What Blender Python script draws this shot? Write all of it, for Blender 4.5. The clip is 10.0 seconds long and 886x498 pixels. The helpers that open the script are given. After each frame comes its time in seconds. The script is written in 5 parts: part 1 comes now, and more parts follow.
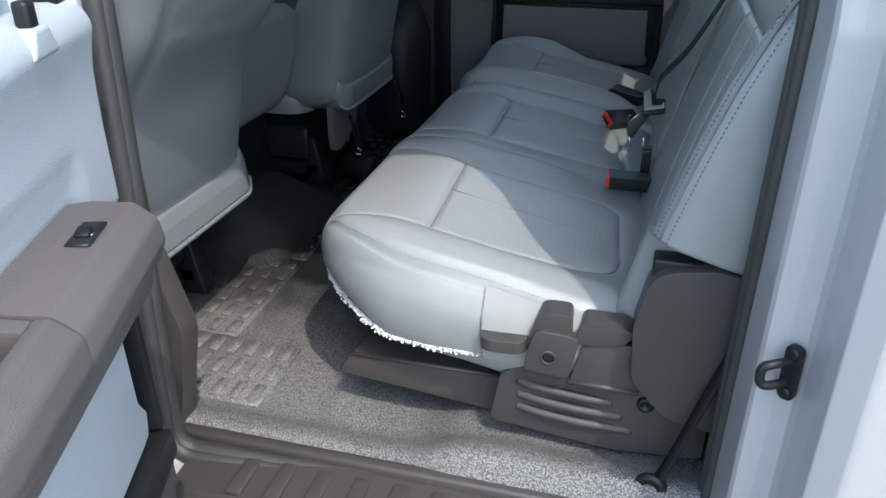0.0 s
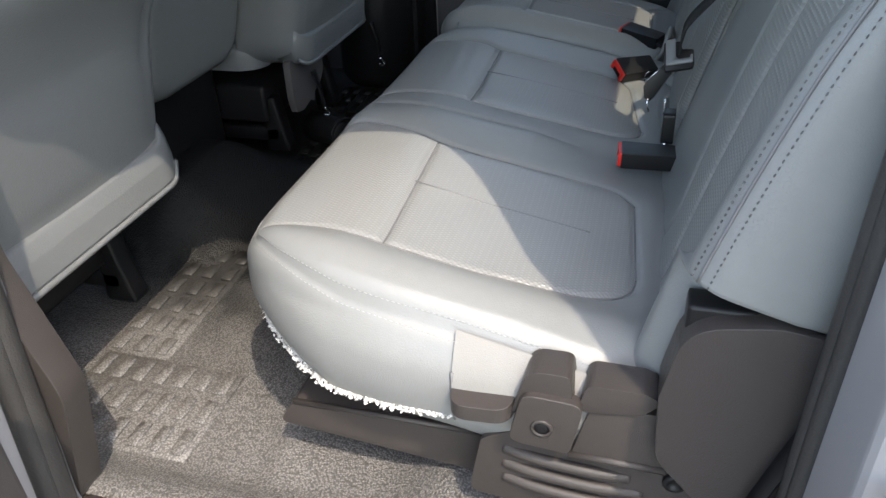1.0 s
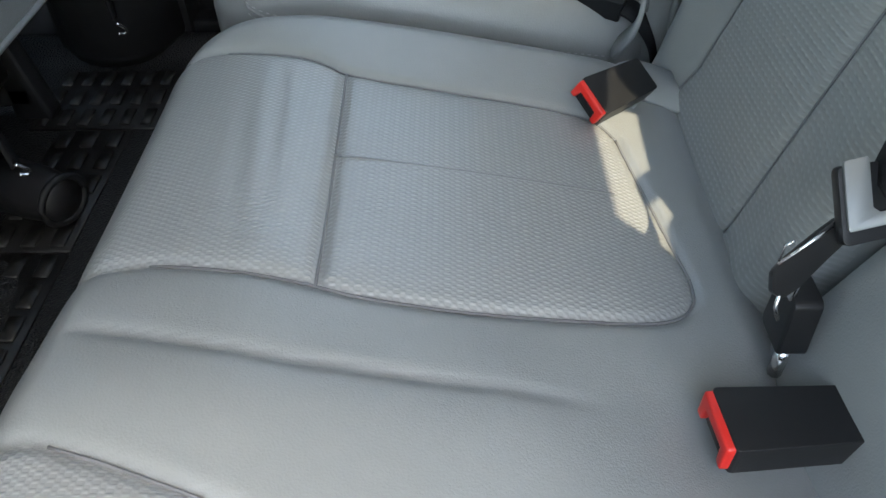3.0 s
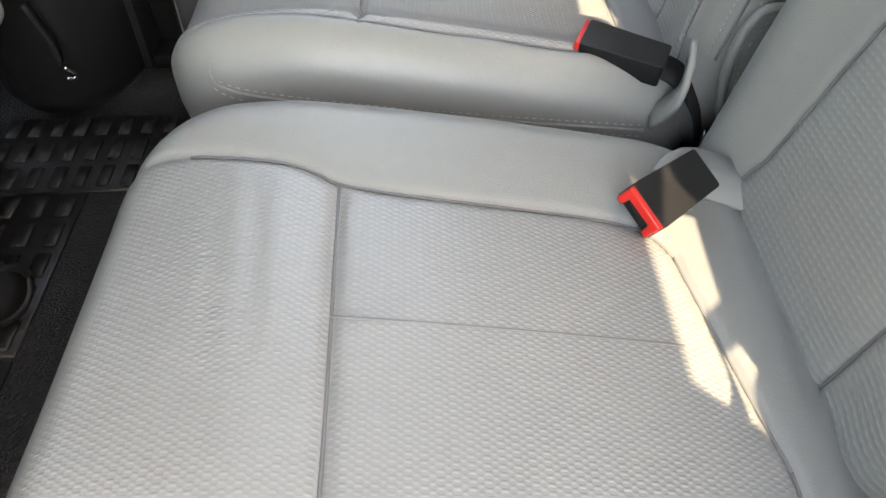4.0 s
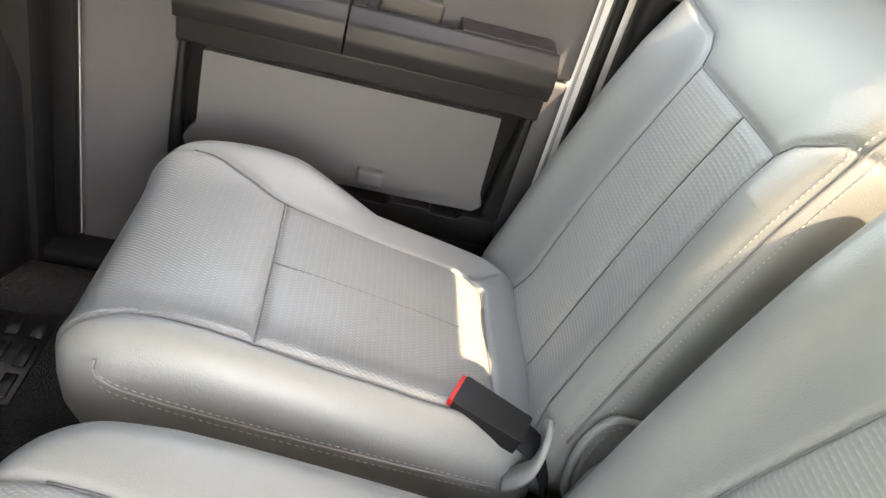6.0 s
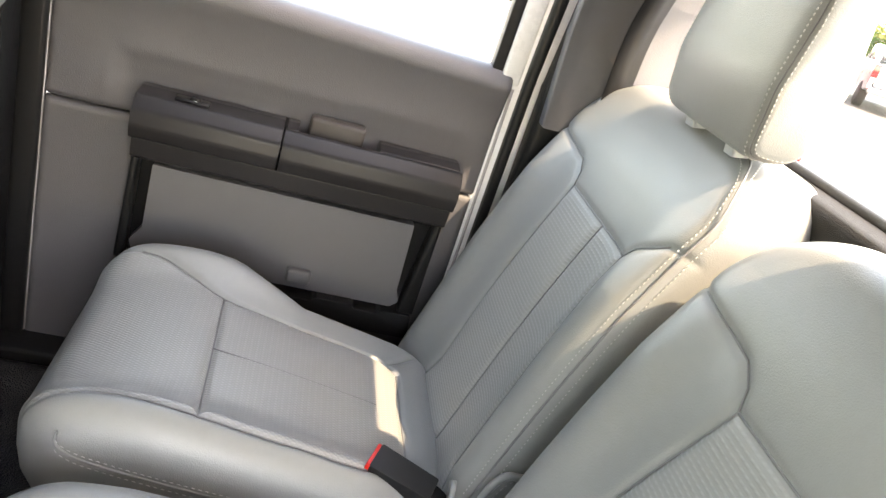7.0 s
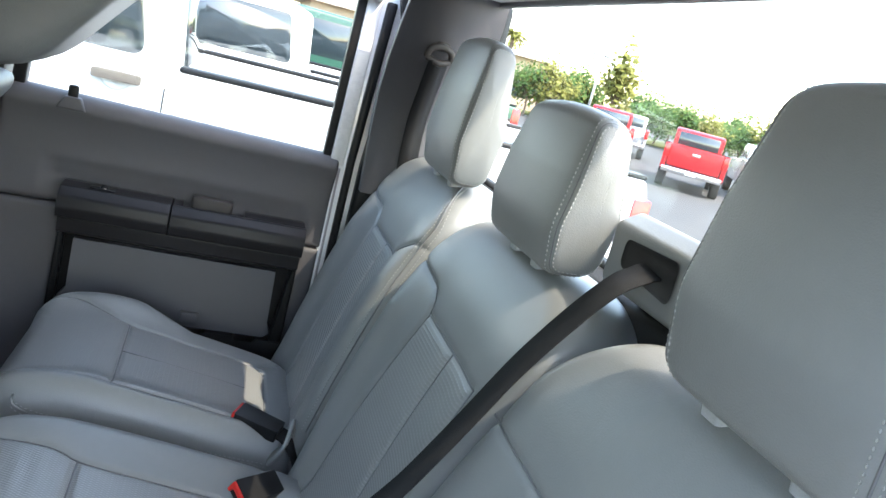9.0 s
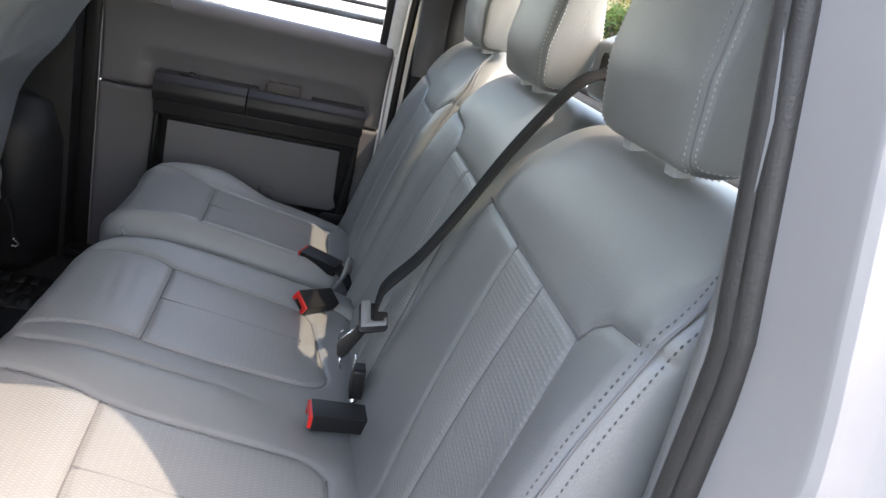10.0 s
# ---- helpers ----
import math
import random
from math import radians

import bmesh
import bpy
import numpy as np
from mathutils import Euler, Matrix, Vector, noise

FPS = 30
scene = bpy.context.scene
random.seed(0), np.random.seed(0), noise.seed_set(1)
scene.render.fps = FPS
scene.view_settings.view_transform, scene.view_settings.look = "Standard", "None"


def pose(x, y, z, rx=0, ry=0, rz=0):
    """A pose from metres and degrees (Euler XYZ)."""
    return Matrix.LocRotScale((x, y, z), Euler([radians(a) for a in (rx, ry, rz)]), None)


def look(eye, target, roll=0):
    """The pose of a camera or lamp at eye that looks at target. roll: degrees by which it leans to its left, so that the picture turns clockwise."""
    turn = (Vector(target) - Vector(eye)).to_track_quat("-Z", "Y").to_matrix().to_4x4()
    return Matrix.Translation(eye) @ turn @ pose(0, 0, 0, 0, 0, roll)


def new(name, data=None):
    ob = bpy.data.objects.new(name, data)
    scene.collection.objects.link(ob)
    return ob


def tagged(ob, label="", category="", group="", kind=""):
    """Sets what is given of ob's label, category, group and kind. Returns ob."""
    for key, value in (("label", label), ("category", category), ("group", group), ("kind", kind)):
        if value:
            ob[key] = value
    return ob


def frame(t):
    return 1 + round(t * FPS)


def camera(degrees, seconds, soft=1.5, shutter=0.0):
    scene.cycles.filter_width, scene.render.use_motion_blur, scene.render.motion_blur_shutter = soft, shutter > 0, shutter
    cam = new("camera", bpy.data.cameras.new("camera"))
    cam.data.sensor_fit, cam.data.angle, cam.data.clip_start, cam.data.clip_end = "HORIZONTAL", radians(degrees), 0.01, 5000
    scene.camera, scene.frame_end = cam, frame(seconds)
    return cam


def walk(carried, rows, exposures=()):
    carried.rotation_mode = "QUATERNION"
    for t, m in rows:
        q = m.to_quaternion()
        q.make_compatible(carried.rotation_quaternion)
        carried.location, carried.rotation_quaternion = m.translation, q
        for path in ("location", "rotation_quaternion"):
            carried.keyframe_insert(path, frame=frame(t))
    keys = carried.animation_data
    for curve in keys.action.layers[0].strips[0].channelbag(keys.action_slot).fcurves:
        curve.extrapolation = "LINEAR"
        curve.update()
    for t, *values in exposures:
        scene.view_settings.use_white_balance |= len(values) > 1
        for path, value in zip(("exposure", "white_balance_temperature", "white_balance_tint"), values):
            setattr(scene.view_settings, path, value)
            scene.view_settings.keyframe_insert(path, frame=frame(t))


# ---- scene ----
cam = camera(60.6, 10.0)
PATH = [
    (0, (0.314, -1.597, 1.715), (-0.166, 0.119, 0.807), -0.5),
    (0.5, (0.301, -1.483, 1.697), (-0.185, 0.193, 0.72), -1.6),
    (1, (0.292, -1.285, 1.674), (-0.196, 0.335, 0.607), -2.8),
    (1.5, (0.182, -1.073, 1.642), (-0.187, 0.508, 0.474), -2.4),
    (2, (0.094, -0.851, 1.627), (-0.041, 0.703, 0.374), -1.3),
    (2.5, (0.095, -0.644, 1.598), (0.043, 0.851, 0.27), -1.3),
    (2.7, (0.1, -0.577, 1.584), (0.052, 0.896, 0.232), -1.4),
    (3.8, (0.083, -0.334, 1.577), (0.104, 1.081, 0.164), -1.6),
    (4, (0.071, -0.302, 1.581), (0.089, 1.104, 0.158), -1.7),
    (4.5, (0.062, -0.213, 1.617), (0.075, 1.225, 0.227), -1.0),
    (5, (0.068, -0.169, 1.653), (0.122, 1.321, 0.32), 2.2),
    (5.5, (0.075, -0.171, 1.693), (0.258, 1.383, 0.447), 10.0),
    (6, (0.051, -0.218, 1.749), (0.37, 1.435, 0.669), 17.1),
    (6.2, (0.036, -0.243, 1.77), (0.391, 1.45, 0.766), 18.3),
    (7.3, (0.036, -0.425, 1.825), (0.499, 1.37, 1.077), 18.0),
    (7.5, (0.053, -0.474, 1.829), (0.501, 1.337, 1.11), 17.7),
    (8, (0.103, -0.643, 1.844), (0.484, 1.218, 1.217), 16.3),
    (8.5, (0.131, -0.776, 1.853), (0.524, 1.107, 1.305), 14.9),
    (9, (0.122, -0.896, 1.865), (0.704, 0.963, 1.41), 14.6),
    (9.5, (0.131, -1.023, 1.841), (0.766, 0.82, 1.393), 14.6),
    (10, (0.196, -1.157, 1.767), (0.583, 0.701, 1.135), 12.9),
]
# exposure drifts while the lens adapts to the cab: seconds, stops, kelvin, tint
EXPOSURES = [(0.0, 2.48, 6450, 6), (0.5, 2.64, 7050, 9), (1.0, 2.74, 7400, 10), (2.0, 3.06, 6900, 5), (2.5, 3.36, 7050, 5), (3.8, 4.5, 9500, 14), (5.5, 5.1, 10200, 18), (6.2, 4.97, 10200, 18), (7.5, 4.5, 9400, 19), (8.5, 3.95, 8200, 17), (9.0, 3.56, 7200, 11), (9.5, 3.18, 6400, 0), (10.0, 3.28, 8000, 18)]
walk(cam, [(t, look(eye, target, roll)) for t, eye, target, roll in PATH], EXPOSURES)

# ---- world and sun ----
SUN = Vector((0.44, -0.50, 1.0)).normalized()   # direction towards the sun
world = bpy.data.worlds.new("sky")
scene.world = world
world.use_nodes = True
wn = world.node_tree.nodes
sky = wn.new("ShaderNodeTexSky")
sky.sky_type = "NISHITA"
sky.sun_disc = False
sky.sun_elevation = math.asin(SUN.z)
sky.sun_rotation = math.atan2(SUN.x, SUN.y)
sky.air_density, sky.dust_density = 1.2, 1.3
wn["Background"].inputs["Strength"].default_value = 0.14
world.node_tree.links.new(sky.outputs[0], wn["Background"].inputs["Color"])
sun_data = bpy.data.lights.new("sun", "SUN")
sun_data.energy, sun_data.angle, sun_data.color = 0.66, radians(0.55), (1.0, 0.94, 0.85)
sun_lamp = new("sun", sun_data)
sun_lamp.matrix_world = look(SUN * 30, (0, 0, 0))


# ---- materials ----
def material(name, color, rough=0.5, metal=0.0, grain=0.0, grain_scale=400.0, kind="noise", vary=0.08, vary_scale=3.0, coat=0.0, spec=0.5, per_piece=0.0, transmission=0.0, emit=None, wear=0.07, coat_rough=0.03):
    """A principled surface with a fine relief and a slow change of tone."""
    m = bpy.data.materials.new(name)
    m.use_nodes = True
    n, l = m.node_tree.nodes, m.node_tree.links
    p = n["Principled BSDF"]
    p.inputs["Base Color"].default_value = (*color, 1)
    p.inputs["Roughness"].default_value = rough
    p.inputs["Metallic"].default_value = metal
    p.inputs["Coat Weight"].default_value = coat
    p.inputs["Coat Roughness"].default_value = coat_rough
    p.inputs["Specular IOR Level"].default_value = spec
    p.inputs["Transmission Weight"].default_value = transmission
    if emit:
        p.inputs["Emission Color"].default_value, p.inputs["Emission Strength"].default_value = (*emit[:3], 1), emit[3]
    co = n.new("ShaderNodeTexCoord").outputs["Object"]
    if vary:
        big = n.new("ShaderNodeTexNoise")
        big.inputs["Scale"].default_value, big.inputs["Detail"].default_value = vary_scale, 6
        l.new(co, big.inputs["Vector"])
        fine = n.new("ShaderNodeTexNoise")
        fine.inputs["Scale"].default_value, fine.inputs["Detail"].default_value = vary_scale * 24, 4
        l.new(co, fine.inputs["Vector"])
        add = n.new("ShaderNodeMath")
        add.operation = "MULTIPLY_ADD"
        l.new(fine.outputs["Fac"], add.inputs[0])
        add.inputs[1].default_value = 0.5
        l.new(big.outputs["Fac"], add.inputs[2])
        last = add.outputs[0]
        if per_piece:
            info = n.new("ShaderNodeObjectInfo")
            pick = n.new("ShaderNodeMath")
            pick.operation = "MULTIPLY_ADD"
            l.new(info.outputs["Random"], pick.inputs[0])
            pick.inputs[1].default_value = per_piece
            l.new(last, pick.inputs[2])
            last = pick.outputs[0]
        rng = n.new("ShaderNodeMapRange")
        rng.inputs["From Min"].default_value, rng.inputs["From Max"].default_value = 0.45, 1.05
        rng.inputs["To Min"].default_value, rng.inputs["To Max"].default_value = 1 - vary, 1 + vary
        l.new(last, rng.inputs["Value"])
        mix = n.new("ShaderNodeVectorMath")
        mix.operation = "SCALE"
        mix.inputs[0].default_value = color
        l.new(rng.outputs[0], mix.inputs["Scale"])
        l.new(mix.outputs[0], p.inputs["Base Color"])
        rr = n.new("ShaderNodeMapRange")
        rr.inputs["From Min"].default_value, rr.inputs["From Max"].default_value = 0.45, 1.05
        rr.inputs["To Min"].default_value, rr.inputs["To Max"].default_value = max(0.02, rough - wear), min(1, rough + wear)
        l.new(add.outputs[0], rr.inputs["Value"])
        l.new(rr.outputs[0], p.inputs["Roughness"])
    if grain:
        if kind == "cells":
            g = n.new("ShaderNodeTexVoronoi")
            g.inputs["Scale"].default_value = grain_scale
            out = g.outputs["Distance"]
        else:
            g = n.new("ShaderNodeTexNoise")
            g.inputs["Scale"].default_value, g.inputs["Detail"].default_value = grain_scale, 5
            out = g.outputs["Fac"]
        l.new(co, g.inputs["Vector"])
        b = n.new("ShaderNodeBump")
        b.inputs["Strength"].default_value, b.inputs["Distance"].default_value = grain, 1.0 / grain_scale
        l.new(out, b.inputs["Height"])
        l.new(b.outputs[0], p.inputs["Normal"])
    return m


def woven(name, color, rough, along, up, long=0.0100, short=0.0064, rib=0.0, deep=0.0008, gloss=0.7):
    """Embossed insert vinyl: small raised lozenges in offset rows, over the two named axes."""
    m = material(name, color, rough, vary=0.05, vary_scale=4, wear=0.015, spec=gloss, coat=0.10, coat_rough=0.30)
    n, l = m.node_tree.nodes, m.node_tree.links
    p = n["Principled BSDF"]
    co = n.new("ShaderNodeTexCoord").outputs["Object"]
    sep = n.new("ShaderNodeSeparateXYZ")
    l.new(co, sep.inputs[0])
    waves = []
    for axis, pitch in ((along, long), (up, short)):
        k = n.new("ShaderNodeMath")
        k.operation = "MULTIPLY"
        l.new(sep.outputs[axis], k.inputs[0])
        k.inputs[1].default_value = 2 * math.pi / pitch
        c = n.new("ShaderNodeMath")
        c.operation = "COSINE"
        l.new(k.outputs[0], c.inputs[0])
        if axis == along and rib:
            r = n.new("ShaderNodeMath")
            r.operation = "MULTIPLY_ADD"
            l.new(c.outputs[0], r.inputs[0])
            r.inputs[1].default_value, r.inputs[2].default_value = 1 - rib, rib
            c = r
        waves.append(c.outputs[0])
    dots = n.new("ShaderNodeMath")
    dots.operation = "MULTIPLY"
    l.new(waves[0], dots.inputs[0])
    l.new(waves[1], dots.inputs[1])
    flat = n.new("ShaderNodeMath")
    flat.operation = "SMOOTH_MAX"
    l.new(dots.outputs[0], flat.inputs[0])
    flat.inputs[1].default_value, flat.inputs[2].default_value = -0.15, 0.3
    # Hollows between the lozenges darkened in the colour, painting in their shade.
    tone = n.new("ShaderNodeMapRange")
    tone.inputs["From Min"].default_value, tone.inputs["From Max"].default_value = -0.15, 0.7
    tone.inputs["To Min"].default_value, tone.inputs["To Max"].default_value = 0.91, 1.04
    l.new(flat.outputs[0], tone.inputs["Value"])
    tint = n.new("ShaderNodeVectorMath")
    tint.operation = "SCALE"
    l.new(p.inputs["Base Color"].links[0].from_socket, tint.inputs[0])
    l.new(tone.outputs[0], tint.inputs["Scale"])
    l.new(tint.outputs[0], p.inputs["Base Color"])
    b = n.new("ShaderNodeBump")
    b.inputs["Strength"].default_value, b.inputs["Distance"].default_value = 0.5, deep
    l.new(flat.outputs[0], b.inputs["Height"])
    l.new(b.outputs[0], p.inputs["Normal"])
    return m


GREY = (0.218, 0.223, 0.221)
VINYL = material("grey_vinyl", GREY, 0.385, grain=0.26, grain_scale=640, vary=0.05, wear=0.015, spec=0.5, coat=0.06, coat_rough=0.30)
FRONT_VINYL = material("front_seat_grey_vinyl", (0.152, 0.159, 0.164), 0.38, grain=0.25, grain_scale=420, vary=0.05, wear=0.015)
SKIRT = material("grey_brown_seat_skirt", (0.085, 0.078, 0.077), 0.7, grain=0.3, grain_scale=800, vary=0.08)
SIDE_CLOTH = material("pale_grey_side_cloth", (0.25, 0.243, 0.232), 0.75, grain=0.4, grain_scale=900, vary=0.05)
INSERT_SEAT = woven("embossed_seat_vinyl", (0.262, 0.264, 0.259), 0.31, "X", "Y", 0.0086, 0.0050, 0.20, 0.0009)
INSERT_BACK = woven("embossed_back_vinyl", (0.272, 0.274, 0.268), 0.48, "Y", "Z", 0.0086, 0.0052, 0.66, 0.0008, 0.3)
THREAD = material("grey_thread", (0.33, 0.335, 0.33), 0.7, vary=0)
PALE_THREAD = material("pale_thread", (0.40, 0.40, 0.38), 0.7, vary=0)
# Darker than the vinyl: crease shade put into the seam's cord.
SEAM = material("seam_thread_shade", (0.16, 0.16, 0.165), 0.6, vary=0)
DARK_THREAD = material("dark_thread", (0.10, 0.10, 0.105), 0.7, vary=0)
BEAD = material("pale_panel_bead", (0.34, 0.32, 0.32), 0.45, vary=0.04)
FRAY = material("white_frayed_cloth", (0.60, 0.59, 0.57), 0.9, grain=0.6, grain_scale=700, vary=0.1, vary_scale=20)
PLASTIC_WARM = material("warm_grey_plastic", (0.050, 0.043, 0.0405), 0.42, grain=0.25, grain_scale=800, kind="cells", vary=0.08, spec=0.35)
ARM_LIT = material("lit_door_plastic", (0.092, 0.080, 0.075), 0.45, grain=0.25, grain_scale=700, kind="cells", vary=0.08, spec=0.4)
TRIM_GREY = material("mid_grey_trim_plastic", (0.20, 0.20, 0.205), 0.5, grain=0.25, grain_scale=700, kind="cells", vary=0.06)
PLASTIC_DARK = material("charcoal_plastic", (0.011, 0.0112, 0.012), 0.40, grain=0.25, grain_scale=800, kind="cells", vary=0.1, spec=0.18)
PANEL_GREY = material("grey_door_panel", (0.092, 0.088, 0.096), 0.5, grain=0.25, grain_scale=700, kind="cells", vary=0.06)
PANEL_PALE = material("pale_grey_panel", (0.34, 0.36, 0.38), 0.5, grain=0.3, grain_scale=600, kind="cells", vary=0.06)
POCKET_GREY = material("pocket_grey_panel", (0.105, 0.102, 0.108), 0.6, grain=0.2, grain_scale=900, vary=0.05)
ARM_SHADED = material("shaded_armrest_vinyl", (0.020, 0.0185, 0.020), 0.42, grain=0.08, grain_scale=700, vary=0.05, wear=0.02, spec=0.26)
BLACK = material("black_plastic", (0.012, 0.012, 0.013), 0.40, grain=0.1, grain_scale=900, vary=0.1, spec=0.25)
RUBBER = material("black_rubber_seal", (0.040, 0.038, 0.037), 0.5, grain=0.3, grain_scale=420, vary=0.15, vary_scale=12)
MAT_RUBBER = material("black_pebbled_floor_vinyl", (0.014, 0.014, 0.014), 0.36, grain=0.7, grain_scale=330, kind="cells", vary=0.3, vary_scale=5, spec=0.25, wear=0.04)
MAT_PAD = material("black_worn_floor_pad", (0.012, 0.0115, 0.011), 0.38, grain=0.3, grain_scale=500, vary=0.3, vary_scale=9, spec=0.35)


def sunlit_dust(m, color, y0, y1):
    """Dry dust trodden in at the doorway, paled to paint in the sunlit floor: patchy, thinning out further in."""
    n, l = m.node_tree.nodes, m.node_tree.links
    p = n["Principled BSDF"]
    old = p.inputs["Base Color"].links[0].from_socket
    pos = n.new("ShaderNodeNewGeometry").outputs["Position"]
    sep = n.new("ShaderNodeSeparateXYZ")
    l.new(pos, sep.inputs[0])
    patch = n.new("ShaderNodeTexNoise")
    patch.inputs["Scale"].default_value, patch.inputs["Detail"].default_value = 14, 8
    l.new(pos, patch.inputs["Vector"])
    edge = n.new("ShaderNodeMath")
    edge.operation = "MULTIPLY_ADD"
    l.new(patch.outputs["Fac"], edge.inputs[0])
    edge.inputs[1].default_value = 0.30
    l.new(sep.outputs["Y"], edge.inputs[2])
    rng = n.new("ShaderNodeMapRange")
    rng.inputs["From Min"].default_value, rng.inputs["From Max"].default_value = y0 + 0.15, y1 + 0.15
    rng.inputs["To Min"].default_value, rng.inputs["To Max"].default_value = 0.85, 0.0
    l.new(edge.outputs[0], rng.inputs["Value"])
    cell = n.new("ShaderNodeTexVoronoi")
    cell.inputs["Scale"].default_value = 330
    l.new(pos, cell.inputs["Vector"])
    tops = n.new("ShaderNodeMapRange")
    tops.inputs["From Min"].default_value, tops.inputs["From Max"].default_value = 0.15, 0.65
    tops.inputs["To Min"].default_value, tops.inputs["To Max"].default_value = 1.15, 0.38
    l.new(cell.outputs["Distance"], tops.inputs["Value"])
    both = n.new("ShaderNodeMath")
    both.operation = "MULTIPLY"
    both.use_clamp = True
    l.new(rng.outputs[0], both.inputs[0])
    l.new(tops.outputs[0], both.inputs[1])
    rng = both
    mix = n.new("ShaderNodeMix")
    mix.data_type = "RGBA"
    l.new(rng.outputs[0], mix.inputs[0])
    l.new(old, mix.inputs[6])
    mix.inputs[7].default_value = (*color, 1)
    l.new(mix.outputs[2], p.inputs["Base Color"])
    return m


# Dust is paler where the sun reaches: light put into the floor colour.
sunlit_dust(MAT_RUBBER, (0.28, 0.27, 0.262), -0.54, -0.26)
sunlit_dust(MAT_PAD, (0.26, 0.25, 0.242), -0.54, -0.22)
WEBBING = material("charcoal_belt_webbing", (0.021, 0.021, 0.022), 0.85, spec=0.15, grain=0.9, grain_scale=700, vary=0.10)
RED = material("red_button_plastic", (0.62, 0.02, 0.015), 0.35, vary=0.04)
CHROME = material("chrome", (0.75, 0.75, 0.76), 0.18, metal=1.0, vary=0.05, vary_scale=20)
BRUSHED = material("dull_zinc_plate", (0.20, 0.205, 0.205), 0.5, metal=0.3, vary=0.05, vary_scale=30)
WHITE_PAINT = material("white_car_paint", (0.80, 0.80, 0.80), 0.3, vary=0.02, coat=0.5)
# White body paint darkened for the jamb, to offset strong light there.
DIMMED_JAMB = material("dimmed_jamb_paint", (0.34, 0.328, 0.332), 0.35, vary=0.03, coat=0.3)
RED_PAINT = material("red_car_paint", (0.40, 0.006, 0.012), 0.4, vary=0.03, coat=0.15, spec=0.3)
SILVER_PAINT = material("silver_car_paint", (0.42, 0.43, 0.44), 0.3, metal=0.6, vary=0.03, coat=0.5)
GREEN_PAINT = material("dark_green_car_paint", (0.02, 0.09, 0.06), 0.25, vary=0.03, coat=0.6)
TAIL_RED = material("red_tail_lens", (0.55, 0.01, 0.012), 0.15, vary=0.0, coat=0.5)
HEADLINER = material("pale_grey_headliner_cloth", (0.57, 0.57, 0.56), 0.9, grain=0.4, grain_scale=900, vary=0.05)
CARPET = material("black_rear_carpet", (0.02, 0.02, 0.021), 0.9, grain=0.7, grain_scale=700, vary=0.2, vary_scale=14)
ASPHALT = material("sunlit_asphalt", (0.062, 0.058, 0.054), 0.85, grain=0.5, grain_scale=60, vary=0.2, vary_scale=0.8)
STUCCO = material("tan_stucco", (0.50, 0.38, 0.27), 0.85, grain=0.3, grain_scale=20, vary=0.1, vary_scale=0.5)
ROOFING = material("pale_roof_shingle", (0.55, 0.48, 0.40), 0.8, grain=0.3, grain_scale=10, vary=0.12, vary_scale=0.8)
BARK = material("grey_brown_bark", (0.14, 0.10, 0.07), 0.9, grain=0.8, grain_scale=30, vary=0.2)
LEAF = material("mid_green_leaves", (0.060, 0.115, 0.030), 0.75, spec=0.15, vary=0.35, vary_scale=0.6)
LEAF_YELLOW = material("yellow_green_leaves", (0.17, 0.17, 0.045), 0.75, spec=0.15, vary=0.35, vary_scale=0.6)
GRASS = material("dry_grass", (0.16, 0.17, 0.06), 0.9, vary=0.3, vary_scale=0.2)
POLE_METAL = material("grey_pole_metal", (0.3, 0.3, 0.3), 0.5, metal=0.5, vary=0.05)
HANDLE = material("taupe_handle_plastic", (0.17, 0.145, 0.125), 0.5, vary=0.05)
TYRE = material("black_tyre", (0.02, 0.02, 0.02), 0.8, vary=0.1)


def glass(name, tint, gloss=0.06, haze=0.0):
    """A pane: mostly clear with a mirror film, so that the sun comes straight through it."""
    m = bpy.data.materials.new(name)
    m.use_nodes = True
    n, l = m.node_tree.nodes, m.node_tree.links
    n.remove(n["Principled BSDF"])
    clear = n.new("ShaderNodeBsdfTransparent")
    clear.inputs["Color"].default_value = (*tint, 1)
    shine = n.new("ShaderNodeBsdfGlossy")
    shine.inputs["Roughness"].default_value = 0.01
    mix = n.new("ShaderNodeMixShader")
    mix.inputs[0].default_value = gloss
    l.new(clear.outputs[0], mix.inputs[1])
    l.new(shine.outputs[0], mix.inputs[2])
    l.new(mix.outputs[0], n["Material Output"].inputs["Surface"])
    return m


CLEAR_GLASS = glass("clear_window_glass", (0.93, 0.96, 0.94))
REAR_GLASS = glass("green_tinted_rear_glass", (0.945, 0.96, 0.945), 0.04)
DOOR_GLASS = glass("green_tinted_door_glass", (0.86, 0.885, 0.872), 0.05)
# Front panes darkened to keep light out of the cab.
DIMMING_GLASS = glass("dimming_front_glass", (0.30, 0.32, 0.32))
SHIELD_GLASS = glass("dimmed_windshield_glass", (0.52, 0.56, 0.54))
DARK_GLASS = material("tinted_car_glass", (0.03, 0.04, 0.045), 0.05, vary=0, coat=0.4, spec=0.9)


# ---- mesh helpers ----
def mesh_of(name, verts, faces, mats, index=None, smooth=True):
    me = bpy.data.meshes.new(name)
    me.from_pydata([tuple(map(float, v)) for v in verts], [], [tuple(map(int, f)) for f in faces])
    for m in mats if isinstance(mats, (list, tuple)) else [mats]:
        me.materials.append(m)
    if index is not None:
        me.polygons.foreach_set("material_index", np.asarray(index, dtype=np.int32))
    me.polygons.foreach_set("use_smooth", np.full(len(me.polygons), bool(smooth)))
    me.update()
    return me


